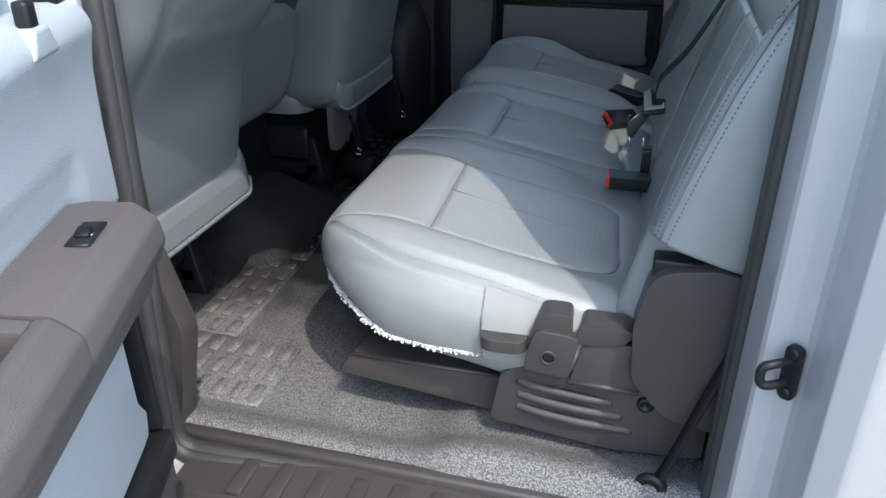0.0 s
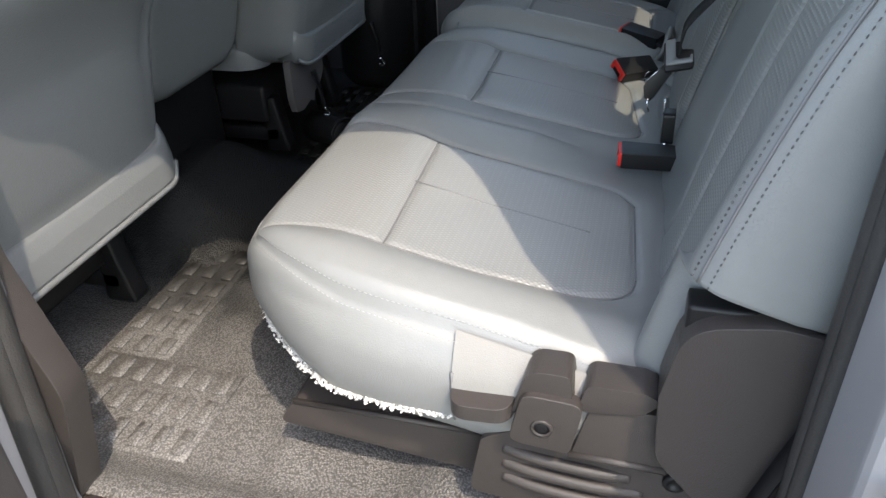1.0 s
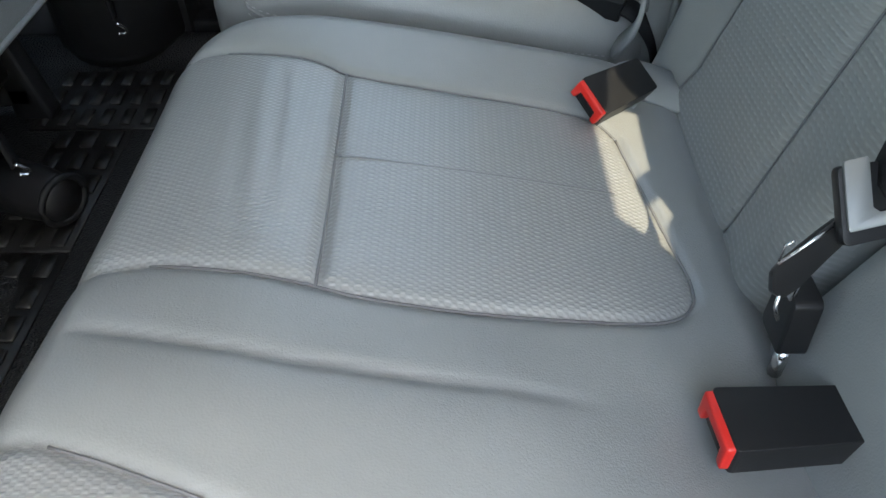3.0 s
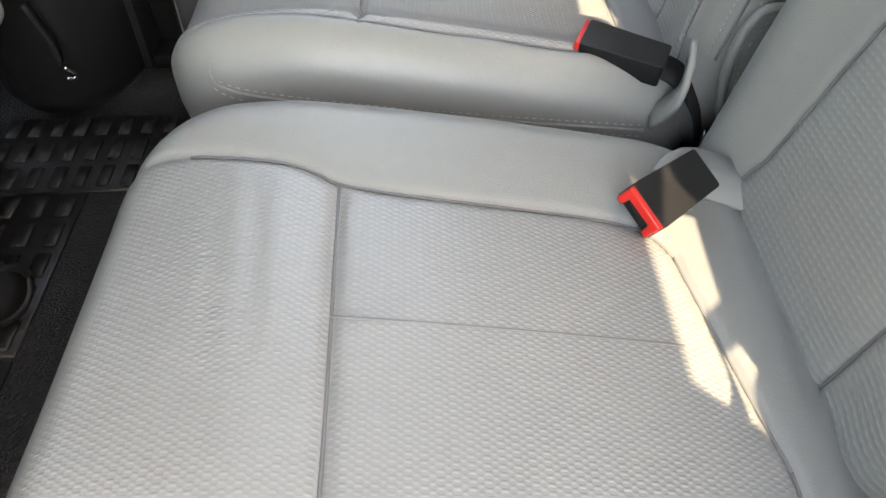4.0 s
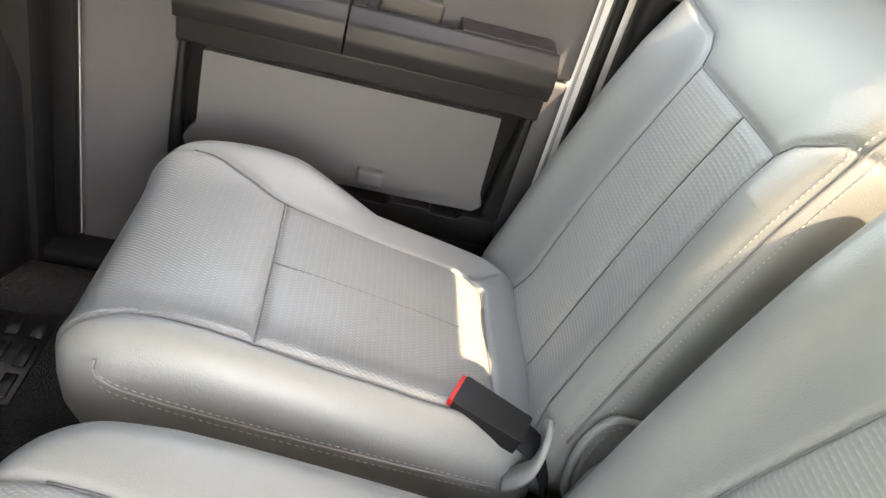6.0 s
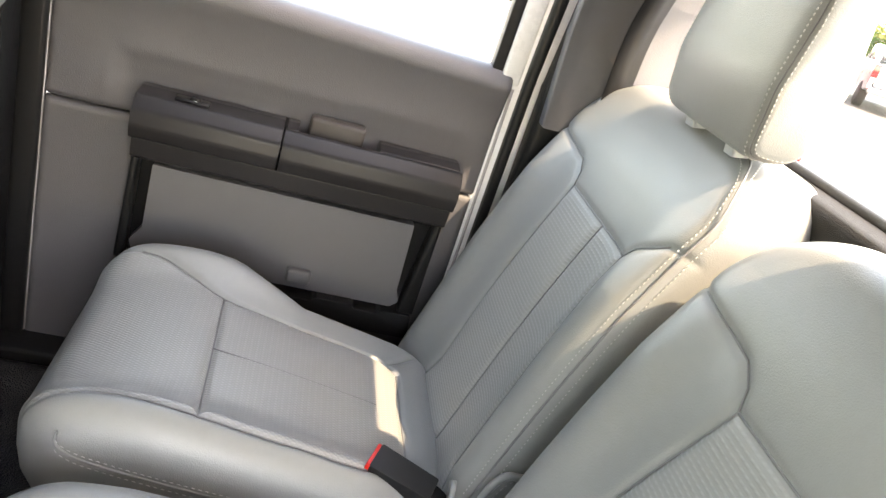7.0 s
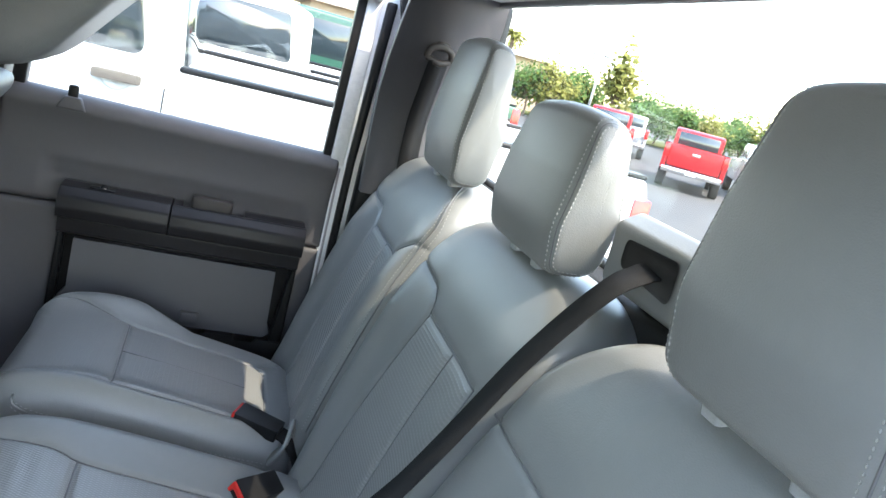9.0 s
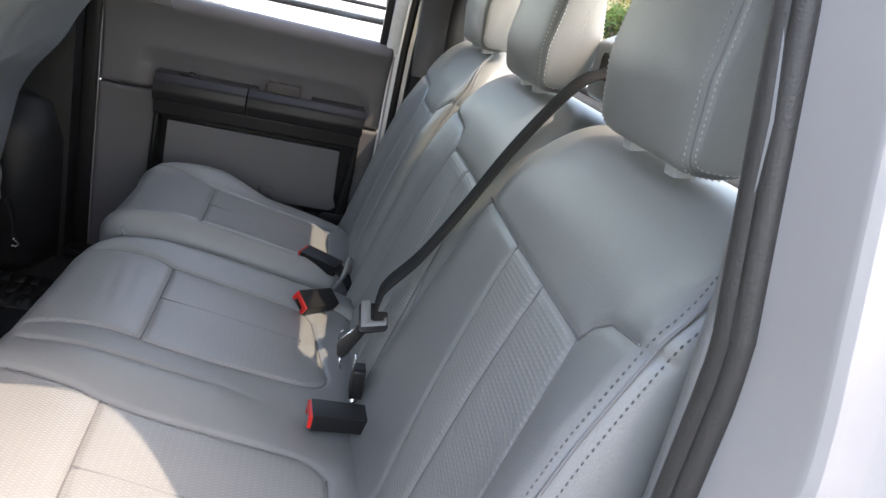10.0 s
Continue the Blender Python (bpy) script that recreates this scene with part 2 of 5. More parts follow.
def part(name, bm, mat, parent, label="", smooth=True):
    """Links a bmesh, or a ready mesh, as one mesh object under a thing or a part."""
    if isinstance(bm, bpy.types.Mesh):
        me = bm
    else:
        bmesh.ops.recalc_face_normals(bm, faces=bm.faces)
        me = bpy.data.meshes.new(name)
        for f in bm.faces:
            f.smooth = smooth
        bm.to_mesh(me)
        bm.free()
    if mat and not len(me.materials):
        me.materials.append(mat)
    ob = new(name, me)
    ob.parent = parent
    if parent is not None:
        ob.matrix_parent_inverse = Matrix.Identity(4)
    if label:
        ob["label"] = label
    return ob


def thing(name, label, category, group="", kind=""):
    return tagged(new(name), label, category, group, kind)


def box(x0, x1, y0, y1, z0, z1, r=0.004, seg=2, m=None, bm=None):
    """A block with rounded edges."""
    own = bmesh.new()
    bmesh.ops.create_cube(own, size=1)
    for v in own.verts:
        v.co = Vector(((x0 + x1) / 2 + v.co.x * (x1 - x0), (y0 + y1) / 2 + v.co.y * (y1 - y0), (z0 + z1) / 2 + v.co.z * (z1 - z0)))
    r = min(r, 0.49 * min(x1 - x0, y1 - y0, z1 - z0))
    if r > 0:
        bmesh.ops.bevel(own, geom=own.edges[:], offset=r, segments=seg, profile=0.6, affect="EDGES")
    if m is not None:
        own.transform(m)
    if bm is None:
        return own
    tmp = bpy.data.meshes.new("tmp")
    own.to_mesh(tmp)
    own.free()
    bm.from_mesh(tmp)
    bpy.data.meshes.remove(tmp)
    return bm


def prism(pts, lo, hi, axis="y", r=0.004, seg=2, m=None):
    """A polygon, given in the two other axes, pulled out along one axis, with rounded edges."""
    bm = bmesh.new()

    def at(p, q):
        return {"y": (p[0], q, p[1]), "x": (q, p[0], p[1]), "z": (p[0], p[1], q)}[axis]
    a = [bm.verts.new(at(p, lo)) for p in pts]
    b = [bm.verts.new(at(p, hi)) for p in pts]
    bm.faces.new(a)
    bm.faces.new(b[::-1])
    for i in range(len(pts)):
        j = (i + 1) % len(pts)
        bm.faces.new((a[j], a[i], b[i], b[j]))
    bmesh.ops.recalc_face_normals(bm, faces=bm.faces)
    if r > 0:
        bmesh.ops.bevel(bm, geom=bm.edges[:], offset=r, segments=seg, profile=0.6, affect="EDGES", clamp_overlap=True)
    if m is not None:
        bm.transform(m)
    return bm


def round_poly(pts, radii, seg=6):
    """A polygon with its corners rounded."""
    out = []
    n = len(pts)
    for i in range(n):
        p, a, b = Vector(pts[i]), Vector(pts[i - 1]), Vector(pts[(i + 1) % n])
        r = radii[i] if isinstance(radii, (list, tuple)) else radii
        if r <= 0:
            out.append(tuple(p))
            continue
        u, v = (a - p).normalized(), (b - p).normalized()
        half = u.angle(v) / 2
        d = min(r / math.tan(half), 0.49 * (a - p).length, 0.49 * (b - p).length)
        for k in range(seg + 1):
            t = k / seg
            q = (p + u * d) * (1 - t) ** 2 + p * 2 * t * (1 - t) + (p + v * d) * t ** 2
            out.append(tuple(q))
    return out


def smooth_path(pts, n=24):
    """A Catmull-Rom line through points."""
    pts = [Vector(p) for p in pts]
    out = []
    for i in range(len(pts) - 1):
        a, b, c, d = pts[max(i - 1, 0)], pts[i], pts[i + 1], pts[min(i + 2, len(pts) - 1)]
        for k in range(n):
            t = k / n
            out.append(0.5 * (2 * b + (c - a) * t + (2 * a - 5 * b + 4 * c - d) * t ** 2 + (3 * b - a - 3 * c + d) * t ** 3))
    out.append(pts[-1])
    return out


def tube(path, r, sides=8, closed=False, flat=1.0):
    """A tube along a path; r may be a list. flat squeezes it along its second axis."""
    bm = bmesh.new()
    n = len(path)
    path = [Vector(p) for p in path]
    rings = []
    up = Vector((0.13, 0.21, 1)).normalized()
    for i, p in enumerate(path):
        t = (path[(i + 1) % n] - path[i - 1]) if closed else (path[min(i + 1, n - 1)] - path[max(i - 1, 0)])
        t.normalize()
        side = t.cross(up)
        if side.length < 1e-4:
            side = t.cross(Vector((1, 0, 0)))
        side.normalize()
        up2 = side.cross(t).normalized()
        rad = r[i] if isinstance(r, (list, tuple)) else r
        rings.append([bm.verts.new(p + (side * math.cos(a) + up2 * math.sin(a) * flat) * rad) for a in [2 * math.pi * k / sides for k in range(sides)]])
    for i in range(n if closed else n - 1):
        a, b = rings[i], rings[(i + 1) % n]
        for k in range(sides):
            bm.faces.new((a[k], a[(k + 1) % sides], b[(k + 1) % sides], b[k]))
    if not closed:
        bm.faces.new(rings[0][::-1])
        bm.faces.new(rings[-1])
    return bm


def strap(path, width, thick, across):
    """A flat band along a path; across: the direction of its width, one for all or one for each point."""
    bm = bmesh.new()
    path = [Vector(p) for p in path]
    n = len(path)
    rings = []
    for i, p in enumerate(path):
        t = (path[min(i + 1, n - 1)] - path[max(i - 1, 0)]).normalized()
        w = Vector(across[i] if isinstance(across, list) else across)
        w = (w - t * w.dot(t)).normalized()
        nn = t.cross(w)
        rings.append([bm.verts.new(p + w * (sx * width / 2) + nn * (sy * thick / 2)) for sx, sy in ((-1, -1), (1, -1), (1, 1), (-1, 1))])
    for i in range(n - 1):
        for k in range(4):
            bm.faces.new((rings[i][k], rings[i][(k + 1) % 4], rings[i + 1][(k + 1) % 4], rings[i + 1][k]))
    bm.faces.new(rings[0][::-1])
    bm.faces.new(rings[-1])
    return bm


def spin(profile, base, axis, sides=24):
    """A turned body: (radius, height) pairs round an axis."""
    bm = bmesh.new()
    axis = Vector(axis).normalized()
    q = axis.to_track_quat("Z", "Y")
    base = Vector(base)
    rings = []
    for r, h in profile:
        rings.append([bm.verts.new(base + q @ Vector((r * math.cos(a), r * math.sin(a), h))) for a in [2 * math.pi * k / sides for k in range(sides)]])
    for a, b in zip(rings, rings[1:]):
        for k in range(sides):
            bm.faces.new((a[k], a[(k + 1) % sides], b[(k + 1) % sides], b[k]))
    bm.faces.new(rings[0][::-1])
    bm.faces.new(rings[-1])
    return bm


def seam_distance(px, py, lines):
    """Distance of every point to the nearest of some open polylines."""
    best = np.full(px.shape, 9.0)
    for line in lines:
        for (ax, ay), (bx, by) in zip(line, line[1:]):
            dx, dy = bx - ax, by - ay
            t = np.clip(((px - ax) * dx + (py - ay) * dy) / (dx * dx + dy * dy + 1e-12), 0, 1)
            best = np.minimum(best, np.hypot(px - ax - t * dx, py - ay - t * dy))
    return best


def inside(px, py, poly):
    """Which points lie inside a polygon."""
    res = np.zeros(px.shape, bool)
    n = len(poly)
    for i in range(n):
        (ax, ay), (bx, by) = poly[i], poly[(i + 1) % n]
        hit = ((ay > py) != (by > py)) & (px < (bx - ax) * (py - ay) / (by - ay + 1e-12) + ax)
        res ^= hit
    return res


def pad(name, u0, u1, v0, v1, corner, top, place, edge, depth, seams=(), inserts=(), mats=(), step=0.004, groove=0.0042, groove_w=0.0042, puff=0.004, puff_w=0.02, tuck=0.0):
    """An upholstered pad over the rectangle u0..u1, v0..v1 with rounded corners.
    top(u, v): the height of the stuffed surface; edge: radius of the rolled rim; depth: how far the sides go down;
    place(u, v, h): the point in the world. seams are pulled in; faces inside inserts take the second material."""
    nu, nv = max(8, int((u1 - u0) / step)), max(8, int((v1 - v0) / step))
    ease = lambda k: np.sign(k) * (1 - (1 - np.abs(k)) ** 1.25)
    gu, gv = np.meshgrid(ease(np.linspace(-1, 1, nu + 1)), ease(np.linspace(-1, 1, nv + 1)), indexing="ij")
    a, b = (u1 - u0) / 2, (v1 - v0) / 2
    x, y = gu * a, gv * b
    if callable(corner):
        corner = corner(x, y)
    qx, qy = np.abs(x) - (a - corner), np.abs(y) - (b - corner)
    both = (qx > 0) & (qy > 0)
    m = np.maximum(qx, qy)
    ln = np.hypot(qx, qy) + 1e-9
    sx, sy = np.where(both, qx / ln * m, qx), np.where(both, qy / ln * m, qy)
    x = np.sign(x) * (sx + a - corner)
    y = np.sign(y) * (sy + b - corner)
    dist = np.where(both, corner - m, np.minimum(a - np.abs(gu * a), b - np.abs(gv * b)))
    dist = np.clip(dist, 0, None)
    roll = np.where(dist < edge, edge - np.sqrt(np.clip(edge ** 2 - (edge - dist) ** 2, 0, None)), 0)
    U, V = x + (u0 + u1) / 2, y + (v0 + v1) / 2
    h = top(U, V) - roll
    if seams:
        d = seam_distance(U, V, seams)
        h = h - groove * np.exp(-(d / groove_w) ** 2) - puff * np.exp(-d / puff_w)
    P = np.stack([U, V, h], -1).reshape(-1, 3)
    ids = np.arange((nu + 1) * (nv + 1)).reshape(nu + 1, nv + 1)
    faces = np.stack([ids[:-1, :-1], ids[1:, :-1], ids[1:, 1:], ids[:-1, 1:]], -1).reshape(-1, 4)
    cu = (U[:-1, :-1] + U[1:, 1:]) / 2
    cv = (V[:-1, :-1] + V[1:, 1:]) / 2
    index = np.zeros(cu.shape, int)
    for poly in inserts:
        index[inside(cu, cv, poly)] = 1
    index = list(index.reshape(-1))
    rim = np.concatenate([ids[:, 0], ids[-1, 1:], ids[::-1, -1][1:], ids[0, ::-1][1:-1]])
    verts = list(P)
    faces = list(faces)
    prev = rim
    cx, cy = (u0 + u1) / 2, (v0 + v1) / 2
    for k, (drop, pull) in enumerate(((0.25, 0.0), (0.6, 0.0), (0.92, tuck * 0.5), (1.0, tuck))):
        ring = []
        for i in rim:
            p = P[i]
            s = 1 - pull
            ring.append(len(verts))
            verts.append(np.array([cx + (p[0] - cx) * s, cy + (p[1] - cy) * s, p[2] - depth * drop]))
        ring = np.array(ring)
        for i in range(len(rim)):
            j = (i + 1) % len(rim)
            faces.append((prev[j], prev[i], ring[i], ring[j]))
            index.append(0)
        prev = ring
    faces.append(tuple(prev[::-1]))
    index.append(0)
    pts = [place(*v) for v in verts]
    return mesh_of(name, pts, faces, list(mats), index)


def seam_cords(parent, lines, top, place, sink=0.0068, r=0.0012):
    """The thread and closed crease of each seam: a cord in its groove, darkened for the crease's shade."""
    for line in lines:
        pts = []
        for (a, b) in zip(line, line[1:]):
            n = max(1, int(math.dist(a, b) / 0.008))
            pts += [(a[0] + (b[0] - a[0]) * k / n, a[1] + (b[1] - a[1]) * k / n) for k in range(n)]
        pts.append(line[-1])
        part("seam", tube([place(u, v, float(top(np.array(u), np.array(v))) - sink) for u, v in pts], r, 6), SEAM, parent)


def stitches(points, length=0.0045, gap=0.0035, r=0.0009, mat=None):
    """A row of short thread pieces along a line of points, joined into one mesh."""
    pts = [Vector(p) for p in points]
    verts, faces = [], []
    seglen = [(b - a).length for a, b in zip(pts, pts[1:])]
    total = sum(seglen)

    def at(d):
        for (a, b), s in zip(zip(pts, pts[1:]), seglen):
            if d <= s:
                return a + (b - a) * (d / max(s, 1e-9)), (b - a).normalized()
            d -= s
        return pts[-1], (pts[-1] - pts[-2]).normalized()
    d = 0.0
    while d + length < total:
        p, t = at(d + length / 2)
        s = t.cross(Vector((0.3, 0.2, 1))).normalized()
        w = s.cross(t)
        k = len(verts)
        for e, q in ((-0.5, 0.4), (-0.2, 1.0), (0.2, 1.0), (0.5, 0.4)):
            for c, z in ((1, 0), (0, 1), (-1, 0), (0, -1)):
                verts.append(p + t * (e * length) + s * (c * r * q) + w * (z * r * q))
        for ring in range(3):
            for c in range(4):
                faces.append((k + ring * 4 + c, k + ring * 4 + (c + 1) % 4, k + ring * 4 + 4 + (c + 1) % 4, k + ring * 4 + 4 + c))
        d += length + gap
    return mesh_of("stitching", verts, faces, mat)


# ---- the cab shell ----
FLOOR, SILL = 0.90, 0.905


def side_y(z):
    """Half width of the door opening at a height: the sides lean in above the belt line."""
    if z < 1.70:
        return 0.825
    return 0.825 - 0.160 * ((z - 1.70) / 0.285) ** 1.8


def tuck_in(x, z):
    """The seal runs further in along the rear edge of the opening, most of all low down."""
    rise = min(1.0, max(0.0, (z - 1.10) / 0.42))
    edge = 0.764 + 0.022 * rise * rise * (3 - 2 * rise) - 0.25 * max(0.0, z - 1.74)
    return max(0.0, side_y(z) - edge) * min(1.0, max(0.0, (x - 0.15) / 0.28))


OPENING = [(-0.335, SILL), (0.448, SILL), (0.452, 1.60), (0.414, 1.985), (-0.355, 1.985)]
OPEN_NEAR = round_poly(OPENING, [0.05, 0.07, 0.40, 0.23, 0.10], 12)
OPEN_TRIM = round_poly(OPENING, [0.05, 0.07, 0.40, 0.12, 0.10], 12)


def ring_wall(name, contour, steps, sign, mat, label, kind="structure", category=""):
    """Bands that run round an opening. steps: (outward offset in the plane, outward shift across the truck)."""
    n = len(contour)
    cx = sum(p[0] for p in contour) / n
    cz = sum(p[1] for p in contour) / n
    nrm = []
    for i in range(n):
        a, b = Vector(contour[i - 1]), Vector(contour[(i + 1) % n])
        t = (b - a).normalized()
        k = Vector((t.y, -t.x))
        if k.dot(Vector((contour[i][0] - cx, contour[i][1] - cz))) < 0:
            k = -k
        nrm.append(k)
    verts, faces = [], []
    # each fold is held crisp by two lines close beside it
    steps = [steps[0]] + [tuple(a[i] + (b[i] - a[i]) * q for i in (0, 1)) for a, b in zip(steps, steps[1:]) for q in (0.07, 0.93, 1.0)]
    for off, shift in steps:
        for p, k in zip(contour, nrm):
            rear = min(1.0, max(0.0, (p[0] - 0.2) / 0.2))
            o = off * (1 - 0.45 * rear)
            x, z = p[0] + k.x * o, min(p[1] + k.y * o, 2.06)
            verts.append((x, sign * (side_y(p[1]) - tuck_in(p[0], p[1]) * (1 - min(1.0, max(0.0, shift) / 0.05)) + shift * (1 - 0.9 * max(0.0, k.y))), z))
    for s in range(len(steps) - 1):
        for i in range(n):
            j = (i + 1) % n
            faces.append((s * n + i, s * n + j, (s + 1) * n + j, (s + 1) * n + i))
    ob = new(name, mesh_of(name, verts, faces, mat))
    tagged(ob, label, category, "", kind)
    return ob


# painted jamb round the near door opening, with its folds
ring_wall("door_frame", OPEN_NEAR, [(0.004, 0.0), (0.004, 0.006), (0.010, 0.050), (0.016, 0.056), (0.026, 0.058), (0.050, 0.061), (0.080, 0.069), (0.088, 0.078), (0.098, 0.112), (0.106, 0.132), (0.150, 0.150), (0.34, 0.158), (0.34, 0.12)], -1, DIMMED_JAMB, "white painted door jamb round the open rear doorway", category="door frame")
# the dark trim inside the opening, and the rubber seal on its edge
ring_wall("pillar_trim", OPEN_TRIM, [(0.004, -0.004), (-0.004, -0.010), (0.0, -0.020), (0.06, -0.024), (0.11, -0.022), (0.14, -0.015)], -1, TRIM_GREY, "mid grey plastic trim round the doorway", category="trim")
seal = new("door_seal")
tagged(seal, "black ribbed rubber weatherstrip round the doorway", "seal", "", "structure")
path = [(x, -side_y(z) + tuck_in(x, z) - 0.004, z) for x, z in OPEN_TRIM]
dense = [tuple(Vector(a).lerp(Vector(b), k / 6)) for a, b in zip(path, path[1:] + path[:1]) for k in range(6)]
part("bulb", tube(dense, [0.0115 + 0.006 * min(1.0, max(0.0, (-0.1 - p[0]) / 0.15)) for p in dense], 10, closed=True), RUBBER, seal)
part("lip", tube([(x * 1.0 + 0.0, y - 0.012, z) for x, y, z in dense], [0.008 + 0.006 * min(1.0, max(0.0, (-0.1 - p[0]) / 0.15)) for p in dense], 8, closed=True), RUBBER, seal)

vs, fs = [], []
heights = np.linspace(1.36, 1.90, 28)
for z in heights:
    x = float(np.interp(z, [0.905, 1.56, 1.64, 1.985], [0.448, 0.4515, 0.449, 0.414]))
    y = -side_y(z) + tuck_in(x, z) - 0.004
    deep = 0.030 * min(1.0, (z - 1.34) / 0.14)
    vs += [(x - 0.009, y + 0.003, z), (x - 0.003, y + deep - 0.003, z), (x + 0.001, y + deep, z), (x + 0.03, y + deep + 0.002, z), (x + 0.03, y + 0.003, z)]
for k in range(len(heights) - 1):
    fs += [(k * 5 + i, k * 5 + (i + 1) % 5, k * 5 + 5 + (i + 1) % 5, k * 5 + 5 + i) for i in range(5)]
fs += [(4, 3, 2, 1, 0), tuple(5 * len(heights) - 5 + i for i in range(5))]
trim_edge = new("trim_edge", mesh_of("trim_edge", vs, fs, TRIM_GREY))
tagged(trim_edge, "grey plastic edge of the pillar trim behind the weatherstrip", "trim", "", "structure")

# floor: one sheet that reaches under the front seats, turned up at the near sill and under the bench
NX, NY = 150, 150
fx, fy = np.meshgrid(np.linspace(-1.45, 0.62, NX), np.linspace(-0.812, 0.812, NY), indexing="ij")
hump = 0.11 * np.exp(-((fy + 0.03) / 0.19) ** 4) * np.clip((-0.44 - fx) / 0.16, 0, 1) ** 0.8
rise = 0.026 / (1 + np.exp((np.abs(fx * 0 + fy) - 0.735) * -90))
bench = 0.035 / (1 + np.exp(-(fx - 0.06) * 60)) * (np.abs(fy) < 0.9)
crease = 0.007 * np.exp(-((fx + 0.14 + 0.25 * (fy + 0.62)) / 0.022) ** 2) * np.exp(-((fy + 0.64) / 0.09) ** 2)
waves = 0.0018 * np.sin(fx * 38 + 1.0) * np.exp(-((fy + 0.72) / 0.05) ** 2) * (fx > -0.15)
fz = FLOOR + hump + rise + bench + crease + waves - 0.07 * np.clip((np.abs(fy) - 0.788) / 0.022, 0, 1)
ids = np.arange(NX * NY).reshape(NX, NY)
faces = np.stack([ids[:-1, :-1], ids[1:, :-1], ids[1:, 1:], ids[:-1, 1:]], -1).reshape(-1, 4)
floor = new("floor", mesh_of("floor", np.stack([fx, fy, fz], -1).reshape(-1, 3), faces, MAT_RUBBER))
tagged(floor, "black pebbled vinyl cab floor covering", "floor", "", "structure")
ob = part("floor_pan", box(-1.5, 0.70, -0.9, 0.9, 0.78, 0.885, 0.0), BLACK, None)
tagged(ob, "dark steel floor pan under the cab", "floor", "", "structure")


def mat_pad(x0, x1, y0, y1, rows, cols):
    """A ribbed heel pad moulded into the floor: a thin plate with raised bars."""
    t = thing("heel_pad", "worn black rubber heel pad with raised bars", "floor pad", "heel pads in the floor", "structure")
    part("plate", box(x0, x1, y0, y1, FLOOR - 0.002, FLOOR + 0.0035, 0.002, 1), MAT_PAD, t)
    dy, dx = (y1 - y0) / rows, (x1 - x0) / cols
    shape = bpy.data.meshes.new("rib")
    b = box(-dx * 0.27, dx * 0.27, -dy * 0.38, dy * 0.38, 0, 0.005, 0.0022, 1)
    for f in b.faces:
        f.smooth = True
    b.to_mesh(shape)
    b.free()
    shape.materials.append(MAT_PAD)
    for r in range(rows):
        for c in range(cols):
            o = part("rib", shape, None, t)
            o.location = (x0 + (c + 0.5) * dx, y0 + (r + 0.5) * dy, FLOOR + 0.003)


mat_pad(-0.512, -0.262, -0.702, -0.522, 3, 7)
mat_pad(-0.522, -0.402, -0.519, -0.20, 6, 3)
mat_pad(-0.522, -0.405, -0.195, 0.22, 8, 3)
mat_pad(-0.522, -0.405, 0.225, 0.503, 5, 3)
mat_pad(-0.575, -0.305, 0.507, 0.685, 3, 8)

# sill plate with ribs
sill = thing("sill_plate", "warm grey plastic scuff plate with ribs", "sill", "", "structure")
part("plate", prism([(-0.80, 0.912), (-0.815, 0.916), (-0.905, 0.908), (-0.93, 0.86), (-0.80, 0.86)], -0.30, 0.42, "x", 0.003), PLASTIC_WARM, sill)
part("inner_lip", box(-0.34, 0.42, -0.812, -0.792, 0.88, 0.928, 0.006), PLASTIC_WARM, sill)
for i in range(11):
    x = -0.21 + i * 0.058
    part("rib", box(x, x + 0.024, -0.900, -0.826, 0.906, 0.9172, 0.0025, 2), PLASTIC_WARM, sill)

# far side: panels behind the door, pillars, opening
def wall_piece(name, label, pts, y0, y1, mat, r=0.004, category="wall"):
    ob = part(name, prism(pts, y0, y1, "y", r), mat, None)
    return tagged(ob, label, category, "", "structure")


wall_piece("pillar_rear_far", "dark grey plastic trim on the rear pillar", [(0.412, 0.90), (0.64, 0.90), (0.64, 2.02), (0.412, 2.02), (0.44, 1.93), (0.418, 1.60)], 0.812, 0.86, PLASTIC_DARK, 0.012, "pillar")
wall_piece("pillar_body_far", "white painted body pillar behind the far door", [(0.36, 0.90), (0.66, 0.90), (0.66, 2.02), (0.37, 2.02)], 0.862, 0.99, WHITE_PAINT, 0.006, "pillar")
wall_piece("pillar_rear_near", "dark grey plastic trim on the near rear pillar", [(0.475, 0.90), (0.64, 0.90), (0.64, 2.02), (0.51, 2.02), (0.478, 1.80)], -0.80, -0.77, PLASTIC_WARM, 0.008, "pillar")
wall_piece("pillar_middle_far", "charcoal plastic trim on the middle pillar", round_poly([(-0.62, 0.90), (-0.375, 0.90), (-0.375, 2.02), (-0.55, 2.02), (-0.60, 1.6)], 0.02), 0.785, 0.885, PLASTIC_DARK, 0.02, "pillar")
ob = part("pillar_lower_cover", spin([(0.10, 0), (0.115, 0.03), (0.115, 0.33), (0.085, 0.42), (0.02, 0.44)], (-0.50, 0.80, 0.90), (0, 0, 1), 28), PLASTIC_DARK, None)
tagged(ob, "rounded charcoal cover at the foot of the pillar", "cover", "", "structure")
wall_piece("pillar_middle_body", "white painted middle pillar", [(-0.60, 0.90), (-0.362, 0.90), (-0.362, 2.02), (-0.58, 2.02)], 0.887, 0.99, WHITE_PAINT, 0.006, "pillar")
